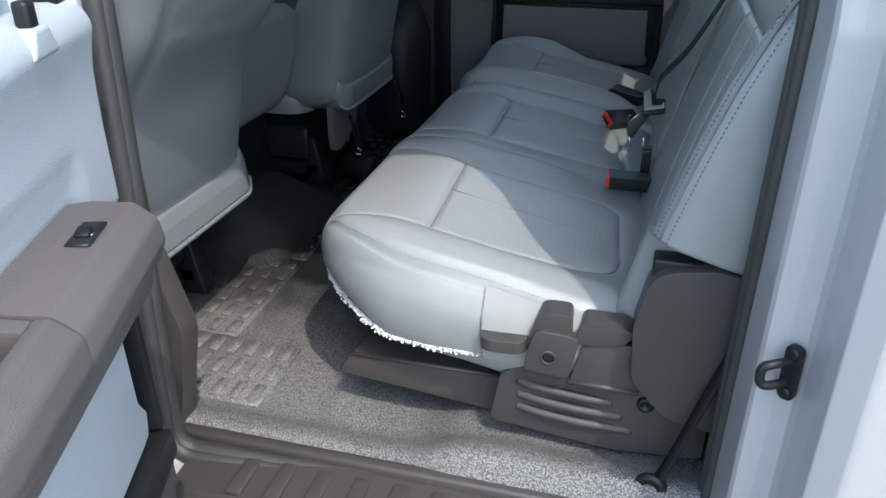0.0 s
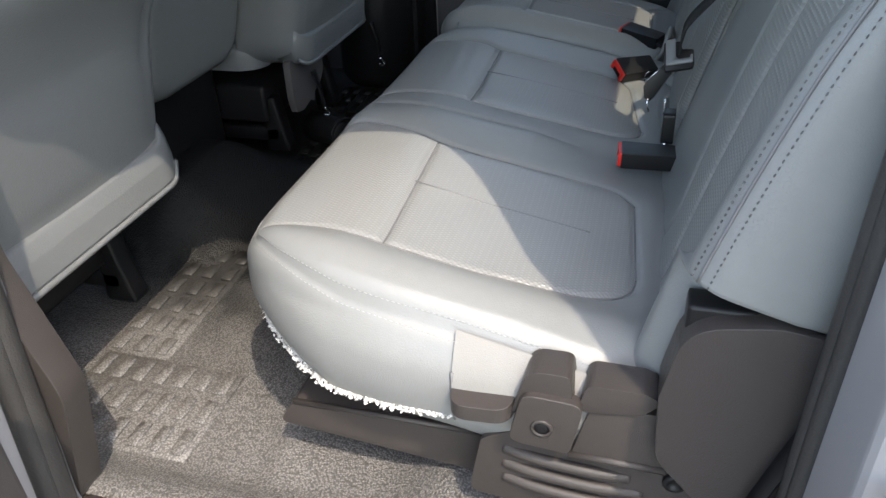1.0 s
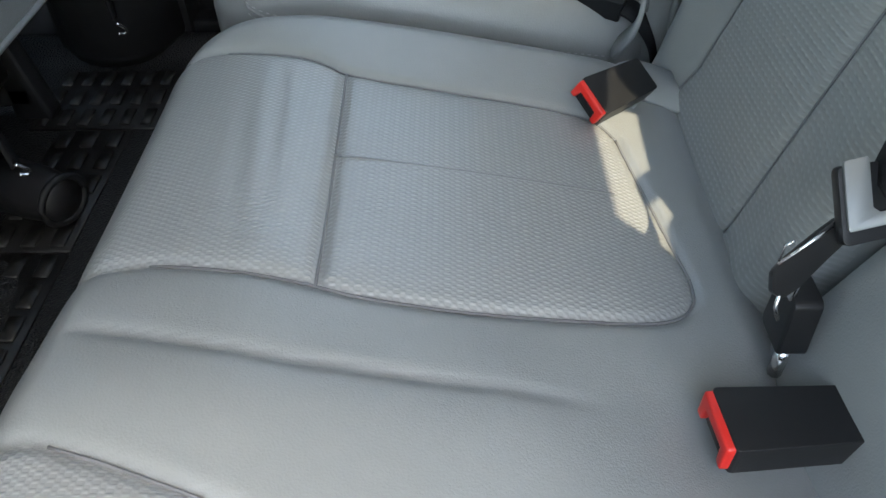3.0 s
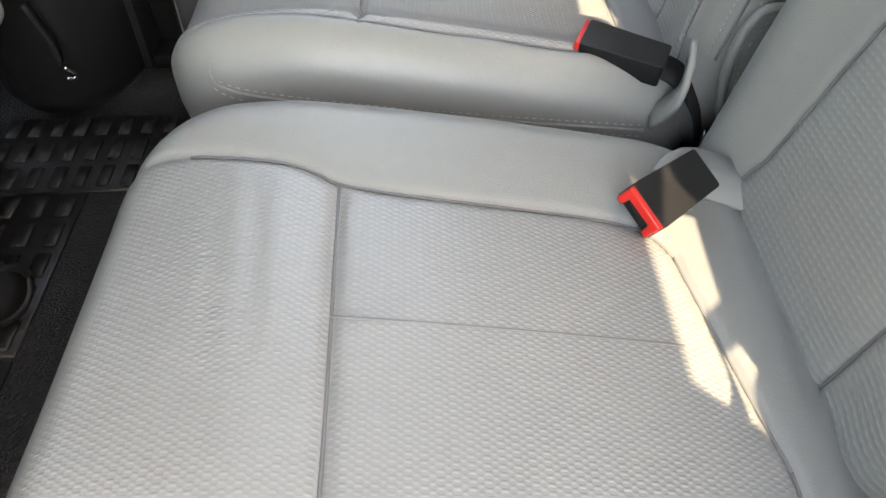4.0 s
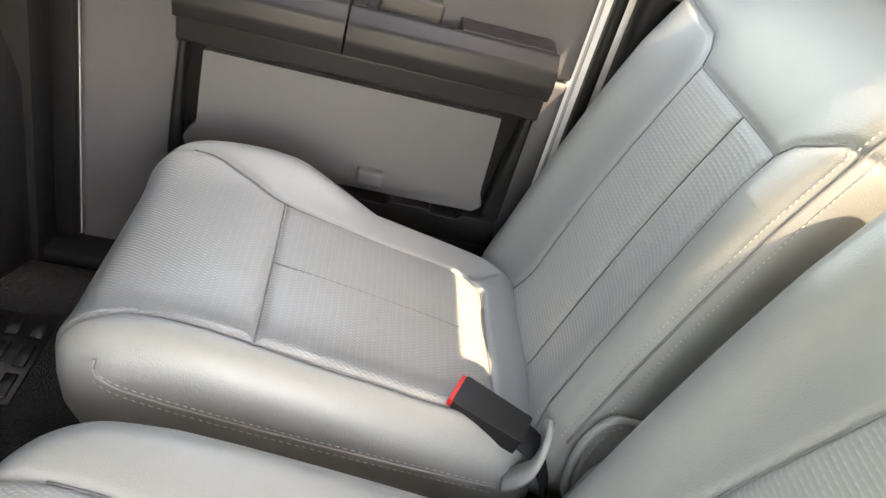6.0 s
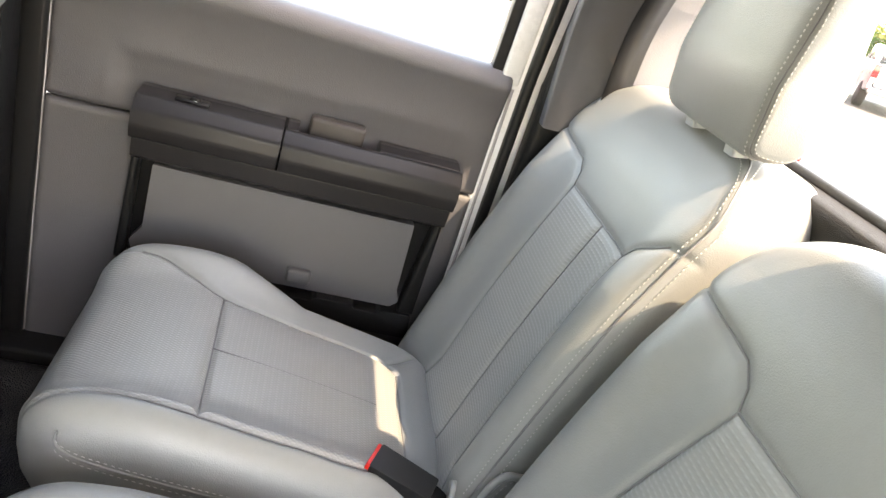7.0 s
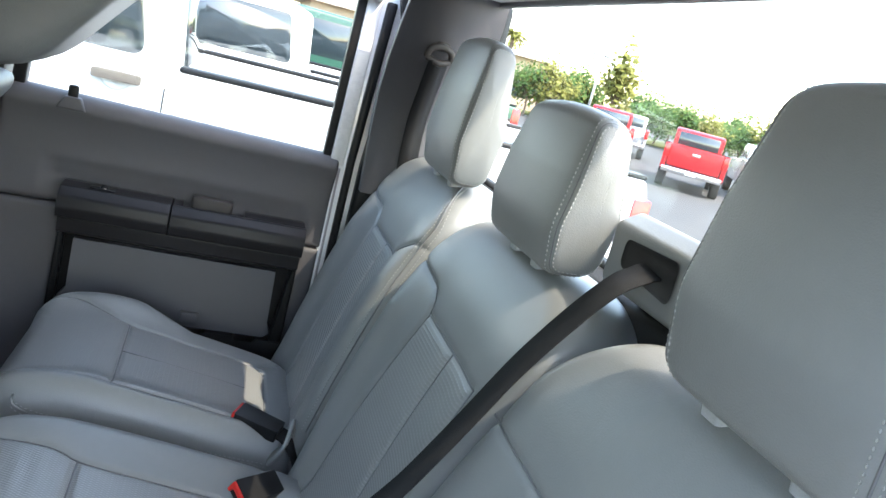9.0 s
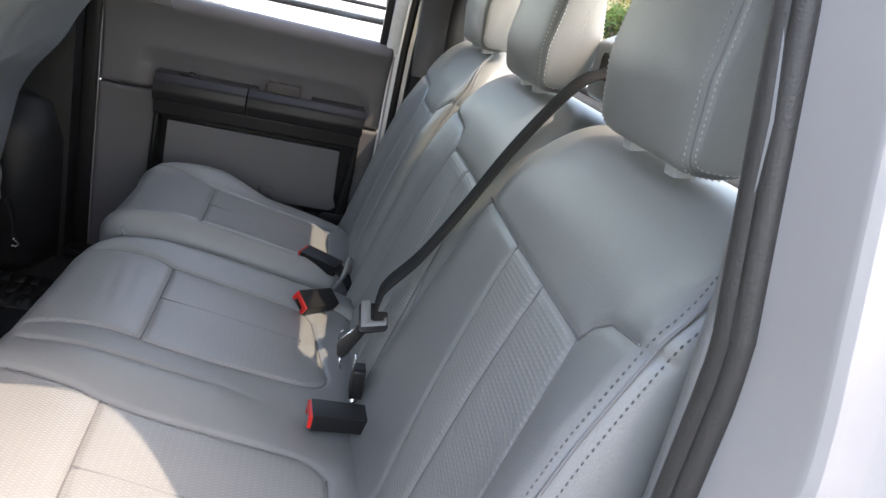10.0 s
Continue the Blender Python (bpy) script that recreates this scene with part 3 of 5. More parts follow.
wall_piece("pillar_middle_near", "warm grey trim on the near middle pillar", round_poly([(-0.56, 0.90), (-0.345, 0.90), (-0.305, 1.10), (-0.35, 1.26), (-0.365, 2.0), (-0.50, 2.0)], [0.01, 0.05, 0.09, 0.12, 0.02, 0.02], 8), -0.80, -0.76, PLASTIC_WARM, 0.016, "pillar")
wall_piece("wall_front_far", "far front door, closed", [(-1.45, 0.80), (-0.60, 0.80), (-0.60, 1.52), (-1.45, 1.52)], 0.84, 0.98, PANEL_GREY, 0.01)
wall_piece("wall_front_near", "near front door, closed", [(-1.45, 0.80), (-0.56, 0.80), (-0.56, 1.52), (-1.45, 1.52)], -0.98, -0.84, PANEL_GREY, 0.01)
wall_piece("wall_dash", "dark dashboard across the front of the cab", [(-1.62, 0.80), (-1.45, 0.80), (-1.36, 1.40), (-1.62, 1.50)], -0.98, 0.98, PLASTIC_DARK, 0.02)
for sgn in (-1, 1):
    ob = part("outer_skin", box(-0.40 if sgn > 0 else 0.74, 0.9 if sgn > 0 else 0.9, min(sgn * 0.99, sgn * 1.01), max(sgn * 0.99, sgn * 1.01), 0.75, 0.93 if sgn > 0 else 1.6, 0.004), WHITE_PAINT, None)
    tagged(ob, "white painted outer body side", "body panel", "", "structure")

ob = part("far_door_seal", prism([(0.386, 0.92), (0.402, 0.92), (0.408, 1.60), (0.425, 1.97), (0.402, 1.97), (0.390, 1.60)], 0.845, 0.872, "y", 0.006), BLACK, None)
tagged(ob, "black rubber seal behind the far door", "seal", "", "structure")
ob = part("far_front_seal", prism([(-0.378, 0.92), (-0.3385, 0.92), (-0.3385, 1.60), (-0.32, 1.97), (-0.36, 1.97), (-0.378, 1.60)], 0.852, 0.884, "y", 0.008), BLACK, None)
tagged(ob, "black rubber seal before the far door", "seal", "", "structure")
duct = thing("floor_duct", "round black rear heater outlet on the floor", "duct")
part("duct_body", spin([(0.038, 0), (0.038, 0.05), (0.034, 0.085), (0.032, 0.10)], (-0.505, 0.315, 0.945), (1, -0.45, 0.05), 20), BLACK, duct)
part("duct_collar", tube([(-0.414 + 0.0145 * math.cos(a), 0.274 + 0.032 * math.cos(a), 0.950 + 0.032 * math.sin(a)) for a in np.linspace(0, 6.1, 20)], 0.005, 8, closed=True), PLASTIC_DARK, duct)

for sgn in (-1, 1):
    vs, fs = [], []
    zs = [1.55, 1.70, 1.78, 1.86, 1.92, 1.97, 2.0, 2.045]
    for z in zs:
        for x in (0.41 + max(0.0, 0.05 * (1.8 - z)), 0.60 + 0.16 * max(0.0, 2.03 - z)):
            for d in (-0.045, -0.015):
                vs.append((x + (0.08 if sgn < 0 else 0.0), sgn * (side_y(min(z, 1.985)) + d), z))
    for i in range(len(zs) - 1):
        a, b = i * 4, i * 4 + 4
        fs += [(a, a + 2, b + 2, b), (a + 1, b + 1, b + 3, a + 3), (a, b, b + 1, a + 1), (a + 2, a + 3, b + 3, b + 2)]
    ob = new("quarter_pillar", mesh_of("quarter_pillar", vs, fs, PANEL_GREY))
    tagged(ob, "charcoal trim of the rear quarter pillar", "pillar", "", "structure")

# roof and headliner
ceiling = part("ceiling", prism(round_poly([(-1.25, -0.70), (0.596, -0.66), (0.596, 0.66), (-1.25, 0.70)], 0.05), 2.012, 2.05, "z", 0.01), HEADLINER, None)
tagged(ceiling, "light grey cloth headliner", "ceiling", "", "structure")
roof = part("roof", prism(round_poly([(-1.35, -0.66), (0.612, -0.66), (0.612, 0.66), (-1.35, 0.66)], 0.06), 2.055, 2.075, "z", 0.008), WHITE_PAINT, None)
tagged(roof, "white painted cab roof", "roof", "", "structure")
for sgn in (-1, 1):
    rail = [(-1.3, 0.628), (0.60, 0.628), (0.60, 0.765), (0.44, 0.765), (0.41, 0.684), (0.12, 0.686), (0.0, 0.728), (-0.18, 0.775), (-1.3, 0.775)]
    ob = part("roof_rail", prism([(x, sgn * y) for x, y in rail], 1.99, 2.05, "z", 0.006), HEADLINER, None)
    tagged(ob, "grey trim on the roof rail over the doors", "trim", "", "structure")

# rear wall with its window
ob = part("wall_rear", box(0.635, 0.70, -0.99, 0.99, 0.80, 1.635, 0.008), CARPET, None)
tagged(ob, "black carpeted rear wall of the cab", "wall", "", "structure")
ob = part("rear_ledge", box(0.60, 0.70, -0.80, 0.80, 1.60, 1.652, 0.012), CARPET, None)
tagged(ob, "black felt ledge under the rear window", "ledge", "", "structure")
ob = part("rear_header", box(0.584, 0.599, -0.80, 0.80, 2.003, 2.052, 0.004), PANEL_GREY, None)
tagged(ob, "dark trim over the rear window", "trim", "", "structure")
for sgn in (-1, 1):
    ob = part("rear_corner", box(0.625, 0.68, *((0.80, 0.99) if sgn > 0 else (-0.99, -0.80)), 1.60, 2.03, 0.02), BLACK, None)
    tagged(ob, "black edge beside the rear window", "trim", "", "structure")
window_1 = thing("window_1", "clear rear window of the cab", "window", "", "structure")
pane = part("pane", prism([(0.658, 1.645), (0.662, 1.645), (0.618, 2.03), (0.614, 2.03)], -0.80, 0.80, "y", 0), REAR_GLASS, window_1)
part("gasket", tube([(0.656 - 0.115 * (z - 1.645), y, z) for y, z in round_poly([(-0.80, 1.655), (0.80, 1.655), (0.80, 2.045), (-0.80, 2.045)], 0.07, 8)], 0.008, 8, closed=True), RUBBER, window_1)
windshield = part("windshield", prism([(-1.50, 1.46), (-1.495, 1.46), (-1.195, 2.04), (-1.20, 2.04)], -0.75, 0.75, "y", 0), SHIELD_GLASS, None)
tagged(windshield, "windshield at the front of the cab, darkened to dim it", "window", "", "structure")


for sgn in (-1, 1):
    ob = part("front_window", prism([(-1.40, 1.52), (-0.58, 1.52), (-0.55, 1.99), (-1.18, 1.99)], *sorted((sgn * 0.905, sgn * 0.909)), "y", 0), DIMMING_GLASS, None)
    tagged(ob, "front door window, darkened to dim the cab", "window", "", "structure")
    ob = part("front_roof_side", prism([(-1.32, 1.985), (-0.36, 1.985), (-0.36, 2.06), (-1.32, 2.06)], *sorted((sgn * 0.66, sgn * 0.93)), "y", 0.01), HEADLINER, None)
    tagged(ob, "roof edge over the front door", "trim", "", "structure")
ob = part("far_sill", box(-0.42, 0.42, 0.80, 0.93, 0.84, 0.935, 0.008), PLASTIC_DARK, None)
tagged(ob, "charcoal sill trim under the far door", "sill", "", "structure")


# ---- the two rear doors, built once as the far door is closed, mirrored for the near one ----
def rear_door(mirror, front, name, label, panel_upper, panel_lower, arm_mat, pocket_mat, trunk_pose):
    """A rear door: painted shell, panel, armrest with switch, pull cup, pocket, window."""
    s = -1 if mirror else 1
    M = trunk_pose @ Matrix.Diagonal((1, s, 1, 1))
    d = thing(name, label, "door", "", "structure")

    def put(nm, bm, mt, parent=None, lab=""):
        bm.transform(M)
        return part(nm, bm, mt, parent or d, lab)

    # shell below the belt line and the frame round the glass
    put("shell", prism(round_poly([(-0.352 if mirror else -0.336, 0.90), (0.385, 0.90), (0.385, 1.59), (-0.352 if mirror else -0.336, 1.59)], [0.12, 0.06, 0.01, 0.01]), 0.895, 1.0, "y", 0.008), WHITE_PAINT, None, "white painted door shell")
    put("front_frame", prism([(-0.345, 1.585), (-0.325, 1.585), (-0.30, 1.985), (-0.33, 1.985)], 0.86, 0.93, "y", 0.005), WHITE_PAINT)
    put("front_channel", prism([(-0.330, 1.585), (-0.300, 1.585), (-0.275, 1.97), (-0.305, 1.97)], 0.868, 0.90, "y", 0.004), BLACK)
    put("rear_frame", prism([(0.352, 1.585), (0.385, 1.585), (0.395, 1.985), (0.36, 1.985)], 0.86, 0.93, "y", 0.005), WHITE_PAINT)
    put("rear_channel", prism([(0.334, 1.59), (0.354, 1.59), (0.362, 1.98), (0.34, 1.98)], 0.868, 0.90, "y", 0.004), BLACK)
    put("top_frame", box(-0.32, 0.39, 0.84, 0.93, 1.965, 1.99, 0.006), WHITE_PAINT)
    put("glass", box(-0.30, 0.345, 0.889, 0.893, 1.57, 1.975, 0.0), DOOR_GLASS)
    put("belt_seal", prism([(-0.325, 1.600), (0.360, 1.585), (0.360, 1.603), (-0.325, 1.620)], 0.876, 0.888, "y", 0.003), BLACK)

    # upper panel with a soft shelf under the glass, a little higher towards the front
    def upper_top(u, v):
        crease = 0.006 * np.exp(-((v - 1.468) / 0.010) ** 2) * np.clip((u + 0.25) / 0.03, 0, 1) * np.clip((0.335 - u) / 0.03, 0, 1)
        hollow = 0.006 * np.clip((1.468 - v) / 0.02, 0, 1) * np.clip((u + 0.25) / 0.03, 0, 1) * np.clip((0.335 - u) / 0.03, 0, 1)
        return 0.012 - crease * 0.5 - hollow + 0.012 * np.clip((v - 1.50) / 0.08, 0, 1) ** 2 - 0.022 * np.clip((v - 1.575) / 0.034, 0, 1) ** 2
    me = pad("upper_panel", -0.338, 0.374, 1.379, 1.606, 0.008, upper_top, lambda u, v, h: M @ Vector((u, 0.872 - h, v + 0.016 * max(0.0, (v - 1.50) / 0.106) * (0.345 - u) / 0.68)), 0.010, 0.02, mats=[panel_upper], step=0.006)
    part("upper_panel", me, None, d)
    me = pad("lower_panel", front, 0.372, 0.868, 1.3775, lambda x, y: np.where(y < 0, 0.05, 0.004), lambda u, v: 0.012 + 0 * u, lambda u, v, h: M @ Vector((u, 0.872 - h, v)), 0.006, 0.02, mats=[panel_lower], step=0.012)
    part("lower_panel", me, None, d)
    if not mirror:
        put("edge_bead", tube([(x, 0.8635, z) for x, z in round_poly([(-0.3400, 1.60), (-0.3400, 0.866), (0.377, 0.866), (0.377, 1.58)], [0, 0.06, 0.05, 0], 8)], 0.0032, 6), BEAD, None, "thin pale bead round the panel")
    # armrest: two lengths with a joint; a gap for the fingers behind the rear one
    front = [(0.862, 1.438), (0.835, 1.441), (0.793, 1.438), (0.772, 1.420), (0.768, 1.396), (0.776, 1.3735), (0.862, 1.3735)]
    soft = [0.004, 0.02, 0.016, 0.016, 0.02, 0.006, 0.002]
    put("armrest_front", prism(round_poly(front, soft, 6), -0.191, 0.0295, "x", 0.008, 3), arm_mat)
    beam = [(0.812, 1.425), (0.806, 1.437), (0.793, 1.438), (0.772, 1.420), (0.768, 1.396), (0.776, 1.3735), (0.812, 1.3735)]
    rear = put("armrest_rear", prism(round_poly(beam, [0.006, 0.006, 0.012, 0.016, 0.02, 0.006, 0.002], 6), 0.033, 0.324, "x", 0.008, 3), arm_mat)
    back = [(0.862, 1.438), (0.835, 1.441), (0.806, 1.4375), (0.806, 1.376), (0.862, 1.376)]
    put("shoulder", prism(round_poly(back, [0.004, 0.02, 0.004, 0.002, 0.002], 6), 0.0345, 0.052, "x", 0.003, 2), arm_mat, rear)
    put("shoulder", prism(round_poly(back, [0.004, 0.02, 0.004, 0.002, 0.002], 6), 0.186, 0.322, "x", 0.006, 3), arm_mat, rear)
    put("finger_gap", box(0.053, 0.185, 0.8125, 0.858, 1.380, 1.404, 0.003, 1), BLACK, rear, "black floor of the finger gap")
    put("pull_tab", box(0.068, 0.158, 0.826, 0.858, 1.402, 1.458, 0.006, 2), PLASTIC_WARM, rear)
    put("pull_bridge", box(0.076, 0.150, 0.808, 0.828, 1.405, 1.424, 0.003), arm_mat, rear)
    put("armrest_band", prism(round_poly([(0.862, 1.3725), (0.786, 1.3725), (0.790, 1.340), (0.800, 1.334), (0.862, 1.326)], 0.004, 3), -0.188, 0.322, "x", 0.006), arm_mat)
    sw = put("switch_plate", box(-0.138, -0.086, 0.802, 0.826, 1.4385, 1.4425, 0.002, 1), BLACK, None, "black window switch plate")
    put("switch", prism([(-0.118, 1.441), (-0.100, 1.441), (-0.100, 1.446), (-0.114, 1.449)], 0.807, 0.821, "y", 0.0015, 1), PLASTIC_DARK, sw)
    put("switch_mark", box(-0.112, -0.104, 0.805, 0.8075, 1.4425, 1.4435, 0.0003, 1), CHROME, sw)
    # lock knob in its little bezel on the shelf
    lk = put("lock_bezel", prism([(-0.232, 1.586), (-0.170, 1.586), (-0.184, 1.614), (-0.216, 1.614)], 0.846, 0.872, "y", 0.005, 3), panel_upper)
    put("lock_knob", box(-0.212, -0.192, 0.852, 0.868, 1.600, 1.638, 0.005), BLACK, lk)
    # pocket under the armrest: dark surround, pale face with clipped corners, catch and notched lower rim
    put("pocket_frame", prism(round_poly([(-0.200, 1.105), (0.322, 1.105), (0.322, 1.372), (-0.192, 1.372)], [0.02, 0.02, 0.004, 0.004]), 0.846, 0.868, "y", 0.005), PLASTIC_DARK)
    put("pocket_face", prism(round_poly([(-0.150, 1.150), (0.278, 1.150), (0.292, 1.163), (0.283, 1.185), (0.279, 1.316), (-0.158, 1.318), (-0.160, 1.205), (-0.178, 1.178), (-0.170, 1.152)], [0.006, 0.006, 0.006, 0.006, 0.003, 0.003, 0.008, 0.008, 0.006]), 0.824, 0.845, "y", 0.005), pocket_mat)
    put("pocket_catch", box(0.086, 0.128, 0.808, 0.826, 1.165, 1.190, 0.005), pocket_mat)
    put("pocket_rim", prism(round_poly([(-0.200, 1.100), (0.322, 1.100), (0.318, 1.148), (0.262, 1.148), (0.256, 1.140), (0.215, 1.140), (0.208, 1.148), (0.145, 1.148), (0.138, 1.140), (-0.195, 1.140)], 0.004, 2), 0.806, 0.8455, "y", 0.005), BLACK)
    put("pocket_side", prism([(0.292, 1.145), (0.322, 1.145), (0.324, 1.335), (0.312, 1.335)], 0.812, 0.8455, "y", 0.006), PLASTIC_DARK)
    put("pocket_side", prism([(-0.198, 1.145), (-0.182, 1.145), (-0.178, 1.335), (-0.190, 1.335)], 0.812, 0.8455, "y", 0.006), PLASTIC_DARK)
    return d


# Shade is put into the far door's trim colours, light into the near door's.
rear_door(False, -0.338, "door_1", "closed far rear door with grey panel, armrest and map pocket", PANEL_GREY, PANEL_GREY, ARM_SHADED, POCKET_GREY, Matrix.Identity(4))
HINGE = Vector((-0.325, -0.90, 0))
SWUNG = Matrix.Translation((-0.331, -0.900, -0.032))
rear_door(True, -0.322, "door_2", "near rear door swung wide open, pale upper panel and warm grey armrest", PANEL_PALE, ARM_LIT, ARM_LIT, PANEL_PALE, SWUNG @ Matrix.Rotation(radians(-70.5), 4, "Z") @ Matrix.Translation(-HINGE))

# striker on the near jamb
striker = thing("door_striker", "black steel door striker bolted to the white jamb", "striker")
SM = Matrix.Translation((0.484, -0.900, 1.253)) @ Matrix.Rotation(radians(-40), 4, "Z") @ Matrix.Scale(0.70, 4)
part("plate", prism(round_poly([(-0.013, -0.046), (0.013, -0.046), (0.013, 0.046), (-0.013, 0.046)], 0.0125), -0.006, 0.004, "y", 0.002, m=SM), BLACK, striker)
for z_ in (-0.034, 0.034):
    part("bolt", spin([(0.007, 0), (0.007, 0.003), (0.004, 0.004)], SM @ Vector((0, -0.005, z_)), SM.to_3x3() @ Vector((0, -1, 0)), 12), BLACK, striker)
loop = [SM @ p for p in smooth_path([(0.0, 0.0, 0.020), (-0.005, -0.016, 0.021), (-0.013, -0.036, 0.020), (-0.020, -0.044, 0.013), (-0.020, -0.044, -0.009), (-0.013, -0.036, -0.016), (-0.005, -0.016, -0.016), (0.0, 0.0, -0.016)], 8)]
part("loop", tube(loop, 0.0050, 10), BLACK, striker)


# ---- the rear bench ----
def seat_top(u, v):
    """Height of a cushion's stuffing along the truck; v runs across."""
    back = np.clip((u + 0.04) / 0.36, 0, 1)
    front = np.clip((-0.06 - u) / 0.12, 0, 1)
    return 1.229 - 0.070 * back ** 1.2 - 0.020 * front ** 2


def near_top(u, v):
    bol = 0.010 * np.exp(-((v + 0.635) / 0.035) ** 2) + 0.006 * np.exp(-((v + 0.24) / 0.045) ** 2) + 0.004 * np.exp(-((v - 0.205) / 0.04) ** 2) - 0.008 * np.exp(-((v - 0.03) / 0.16) ** 4)
    dish = -0.008 * np.exp(-((v + 0.46) / 0.10) ** 2) * np.clip((u - 0.0) / 0.1, 0, 1)
    dip = -0.018 * np.clip((u - 0.13) / 0.12, 0, 1) * np.exp(-((v + 0.235) / 0.06) ** 2) - 0.035 * np.clip((-0.67 - v) / 0.045, 0, 1) ** 1.5
    line = np.interp(u, [-0.14, -0.066, 0.0, 0.09, 0.18], [-0.181, -0.200, -0.211, -0.217, -0.218])
    fold = (-0.0042 * np.exp(-((v - line) / 0.0045) ** 2) - 0.003 * np.exp(-np.abs(v - line) / 0.014)) * np.clip((u + 0.155) / 0.03, 0, 1) * np.clip((0.20 - u) / 0.12, 0, 1)
    wrinkle = 0.0005 * np.sin((u + 0.10 + 0.12 * (v - 0.02)) * 2 * np.pi / 0.030) * np.exp(-((u + 0.060) / 0.034) ** 2) * np.exp(-((v - 0.02) / 0.115) ** 4)
    return seat_top(u, v) + bol + dish + dip + fold + wrinkle


def far_top(u, v):
    bol = 0.017 * np.exp(-((v - 0.340) / 0.034) ** 2) + 0.020 * np.exp(-((v - 0.70) / 0.04) ** 2) * (1 - np.clip((u - 0.02) / 0.10, 0, 1) * 0.9)
    return seat_top(u, v) + bol


def seat_place(u, v, h):
    """Rounds the cushion's front in plan, tucks it under, and bellies its outer side."""
    low = max(0.0, 1.16 - h)
    f = min(1.0, max(0.0, (-0.02 - u) / 0.14))
    if v > 0.60:
        v -= (v - 0.60) * 0.40 * min(1.0, max(0.0, (u - 0.0) / 0.12))
    if v < -0.52:
        w = min(1.0, (-0.52 - v) / 0.18)
        c = min(1.0, max(0.0, (0.06 - u) / 0.22))
        v += 0.030 * c * c * (3 - 2 * c) * w - 0.010 * w * math.sin(math.pi * min(1.0, max(0.0, (1.19 - h) / 0.13)))
    return (u + 1.2 * low * low * f + 0.004 * f, v, h + 0.45 * low * f)


def insert_lines(left, right, centre, skew=0.0):
    """The panel of a seat: its two edges, cross seam, centre seam and back seam, in (along, across)."""
    cross = [[p for p in left if p[0] == 0.0][0], [p for p in right if p[0] == 0.0][0]]
    cross[0] = (skew, cross[0][1] - 0.28 * skew)
    left, right = [[(p.x, p.y) for p in smooth_path([(u, v, 0) for u, v in l], 4)] for l in (left, right)]
    return left, right, cross, [(skew * 0.5, centre), (0.235, centre)], [left[-1], right[-1]], left + right[::-1]


def sewn(line, dz):
    """A line of thread on the near cushion's rolled edge."""
    out = []
    for u, v in densify(line):
        dist = 0.17 - math.hypot(u + 0.018, v + 0.538) if u < -0.018 and v < -0.538 else min(v + 0.708, u + 0.188)
        roll = 0.042 - math.sqrt(max(0.0, 0.042 ** 2 - (0.042 - dist) ** 2)) if dist < 0.042 else 0.0
        out.append(seat_place(u, v, float(near_top(np.array(u), np.array(v))) - roll + dz))
    return out


def densify(line, step=0.01):
    out = []
    for a, b in zip(line, line[1:]):
        n = max(1, int(math.dist(a, b) / step))
        out += [tuple(a[i] + (b[i] - a[i]) * k / n for i in range(len(a))) for k in range(n)]
    return out + [line[-1]]


bench = thing("rear_bench_seat", "grey vinyl rear bench section for two with embossed inserts", "seat")
lnear = insert_lines([(-0.30, -0.602), (-0.15, -0.597), (-0.08, -0.595), (0.0, -0.597), (0.077, -0.602), (0.126, -0.604), (0.183, -0.598), (0.235, -0.588), (0.272, -0.570), (0.292, -0.545), (0.297, -0.515)], [(-0.30, -0.258), (-0.155, -0.263), (-0.111, -0.273), (-0.067, -0.288), (-0.026, -0.302), (0.0, -0.312), (0.05, -0.321), (0.126, -0.323), (0.204, -0.320), (0.256, -0.320), (0.285, -0.345)], -0.445, 0.012)
lmid = insert_lines([(-0.30, -0.115), (-0.135, -0.121), (-0.08, -0.128), (-0.031, -0.136), (0.0, -0.141), (0.04, -0.149), (0.11, -0.152), (0.182, -0.146), (0.233, -0.139), (0.262, -0.128), (0.278, -0.108), (0.281, -0.083)], [(-0.30, 0.180), (-0.14, 0.172), (-0.091, 0.165), (-0.041, 0.155), (-0.016, 0.145), (0.0, 0.136), (0.05, 0.130), (0.13, 0.128), (0.20, 0.126), (0.235, 0.118), (0.252, 0.095)], 0.004, 0.006)
seams = [l for s in (lnear, lmid) for l in (s[0], s[1], s[2], s[4])]
edge_seam = [(-0.170, -0.560), (-0.163, -0.595), (-0.140, -0.632), (-0.108, -0.660), (-0.070, -0.678), (-0.02, -0.688), (0.05, -0.689), (0.31, -0.689)]
edge_seam = [(p.x, p.y) for p in smooth_path([(u, v, 0) for u, v in edge_seam], 5)]
me = pad("cushion", -0.188, 0.345, -0.708, 0.249, lambda x, y: np.where((x < 0) & (y < 0), 0.17, 0.10), near_top, seat_place, 0.042, 0.078, seams=seams + [edge_seam], inserts=[lnear[5], lmid[5]], mats=[VINYL, INSERT_SEAT], step=0.0032, tuck=0.02)
cushion = part("cushion", me, None, bench)
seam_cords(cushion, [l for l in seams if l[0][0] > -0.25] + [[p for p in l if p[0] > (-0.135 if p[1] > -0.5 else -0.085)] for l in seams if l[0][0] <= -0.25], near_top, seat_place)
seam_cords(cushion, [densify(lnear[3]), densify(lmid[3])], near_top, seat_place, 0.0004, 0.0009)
part("stitching", stitches(sewn([(u, v - 0.005) for u, v in edge_seam], -0.0036), mat=THREAD, length=0.0042, gap=0.0022, r=0.0006), None, cushion, "pale thread along the cushion edge")
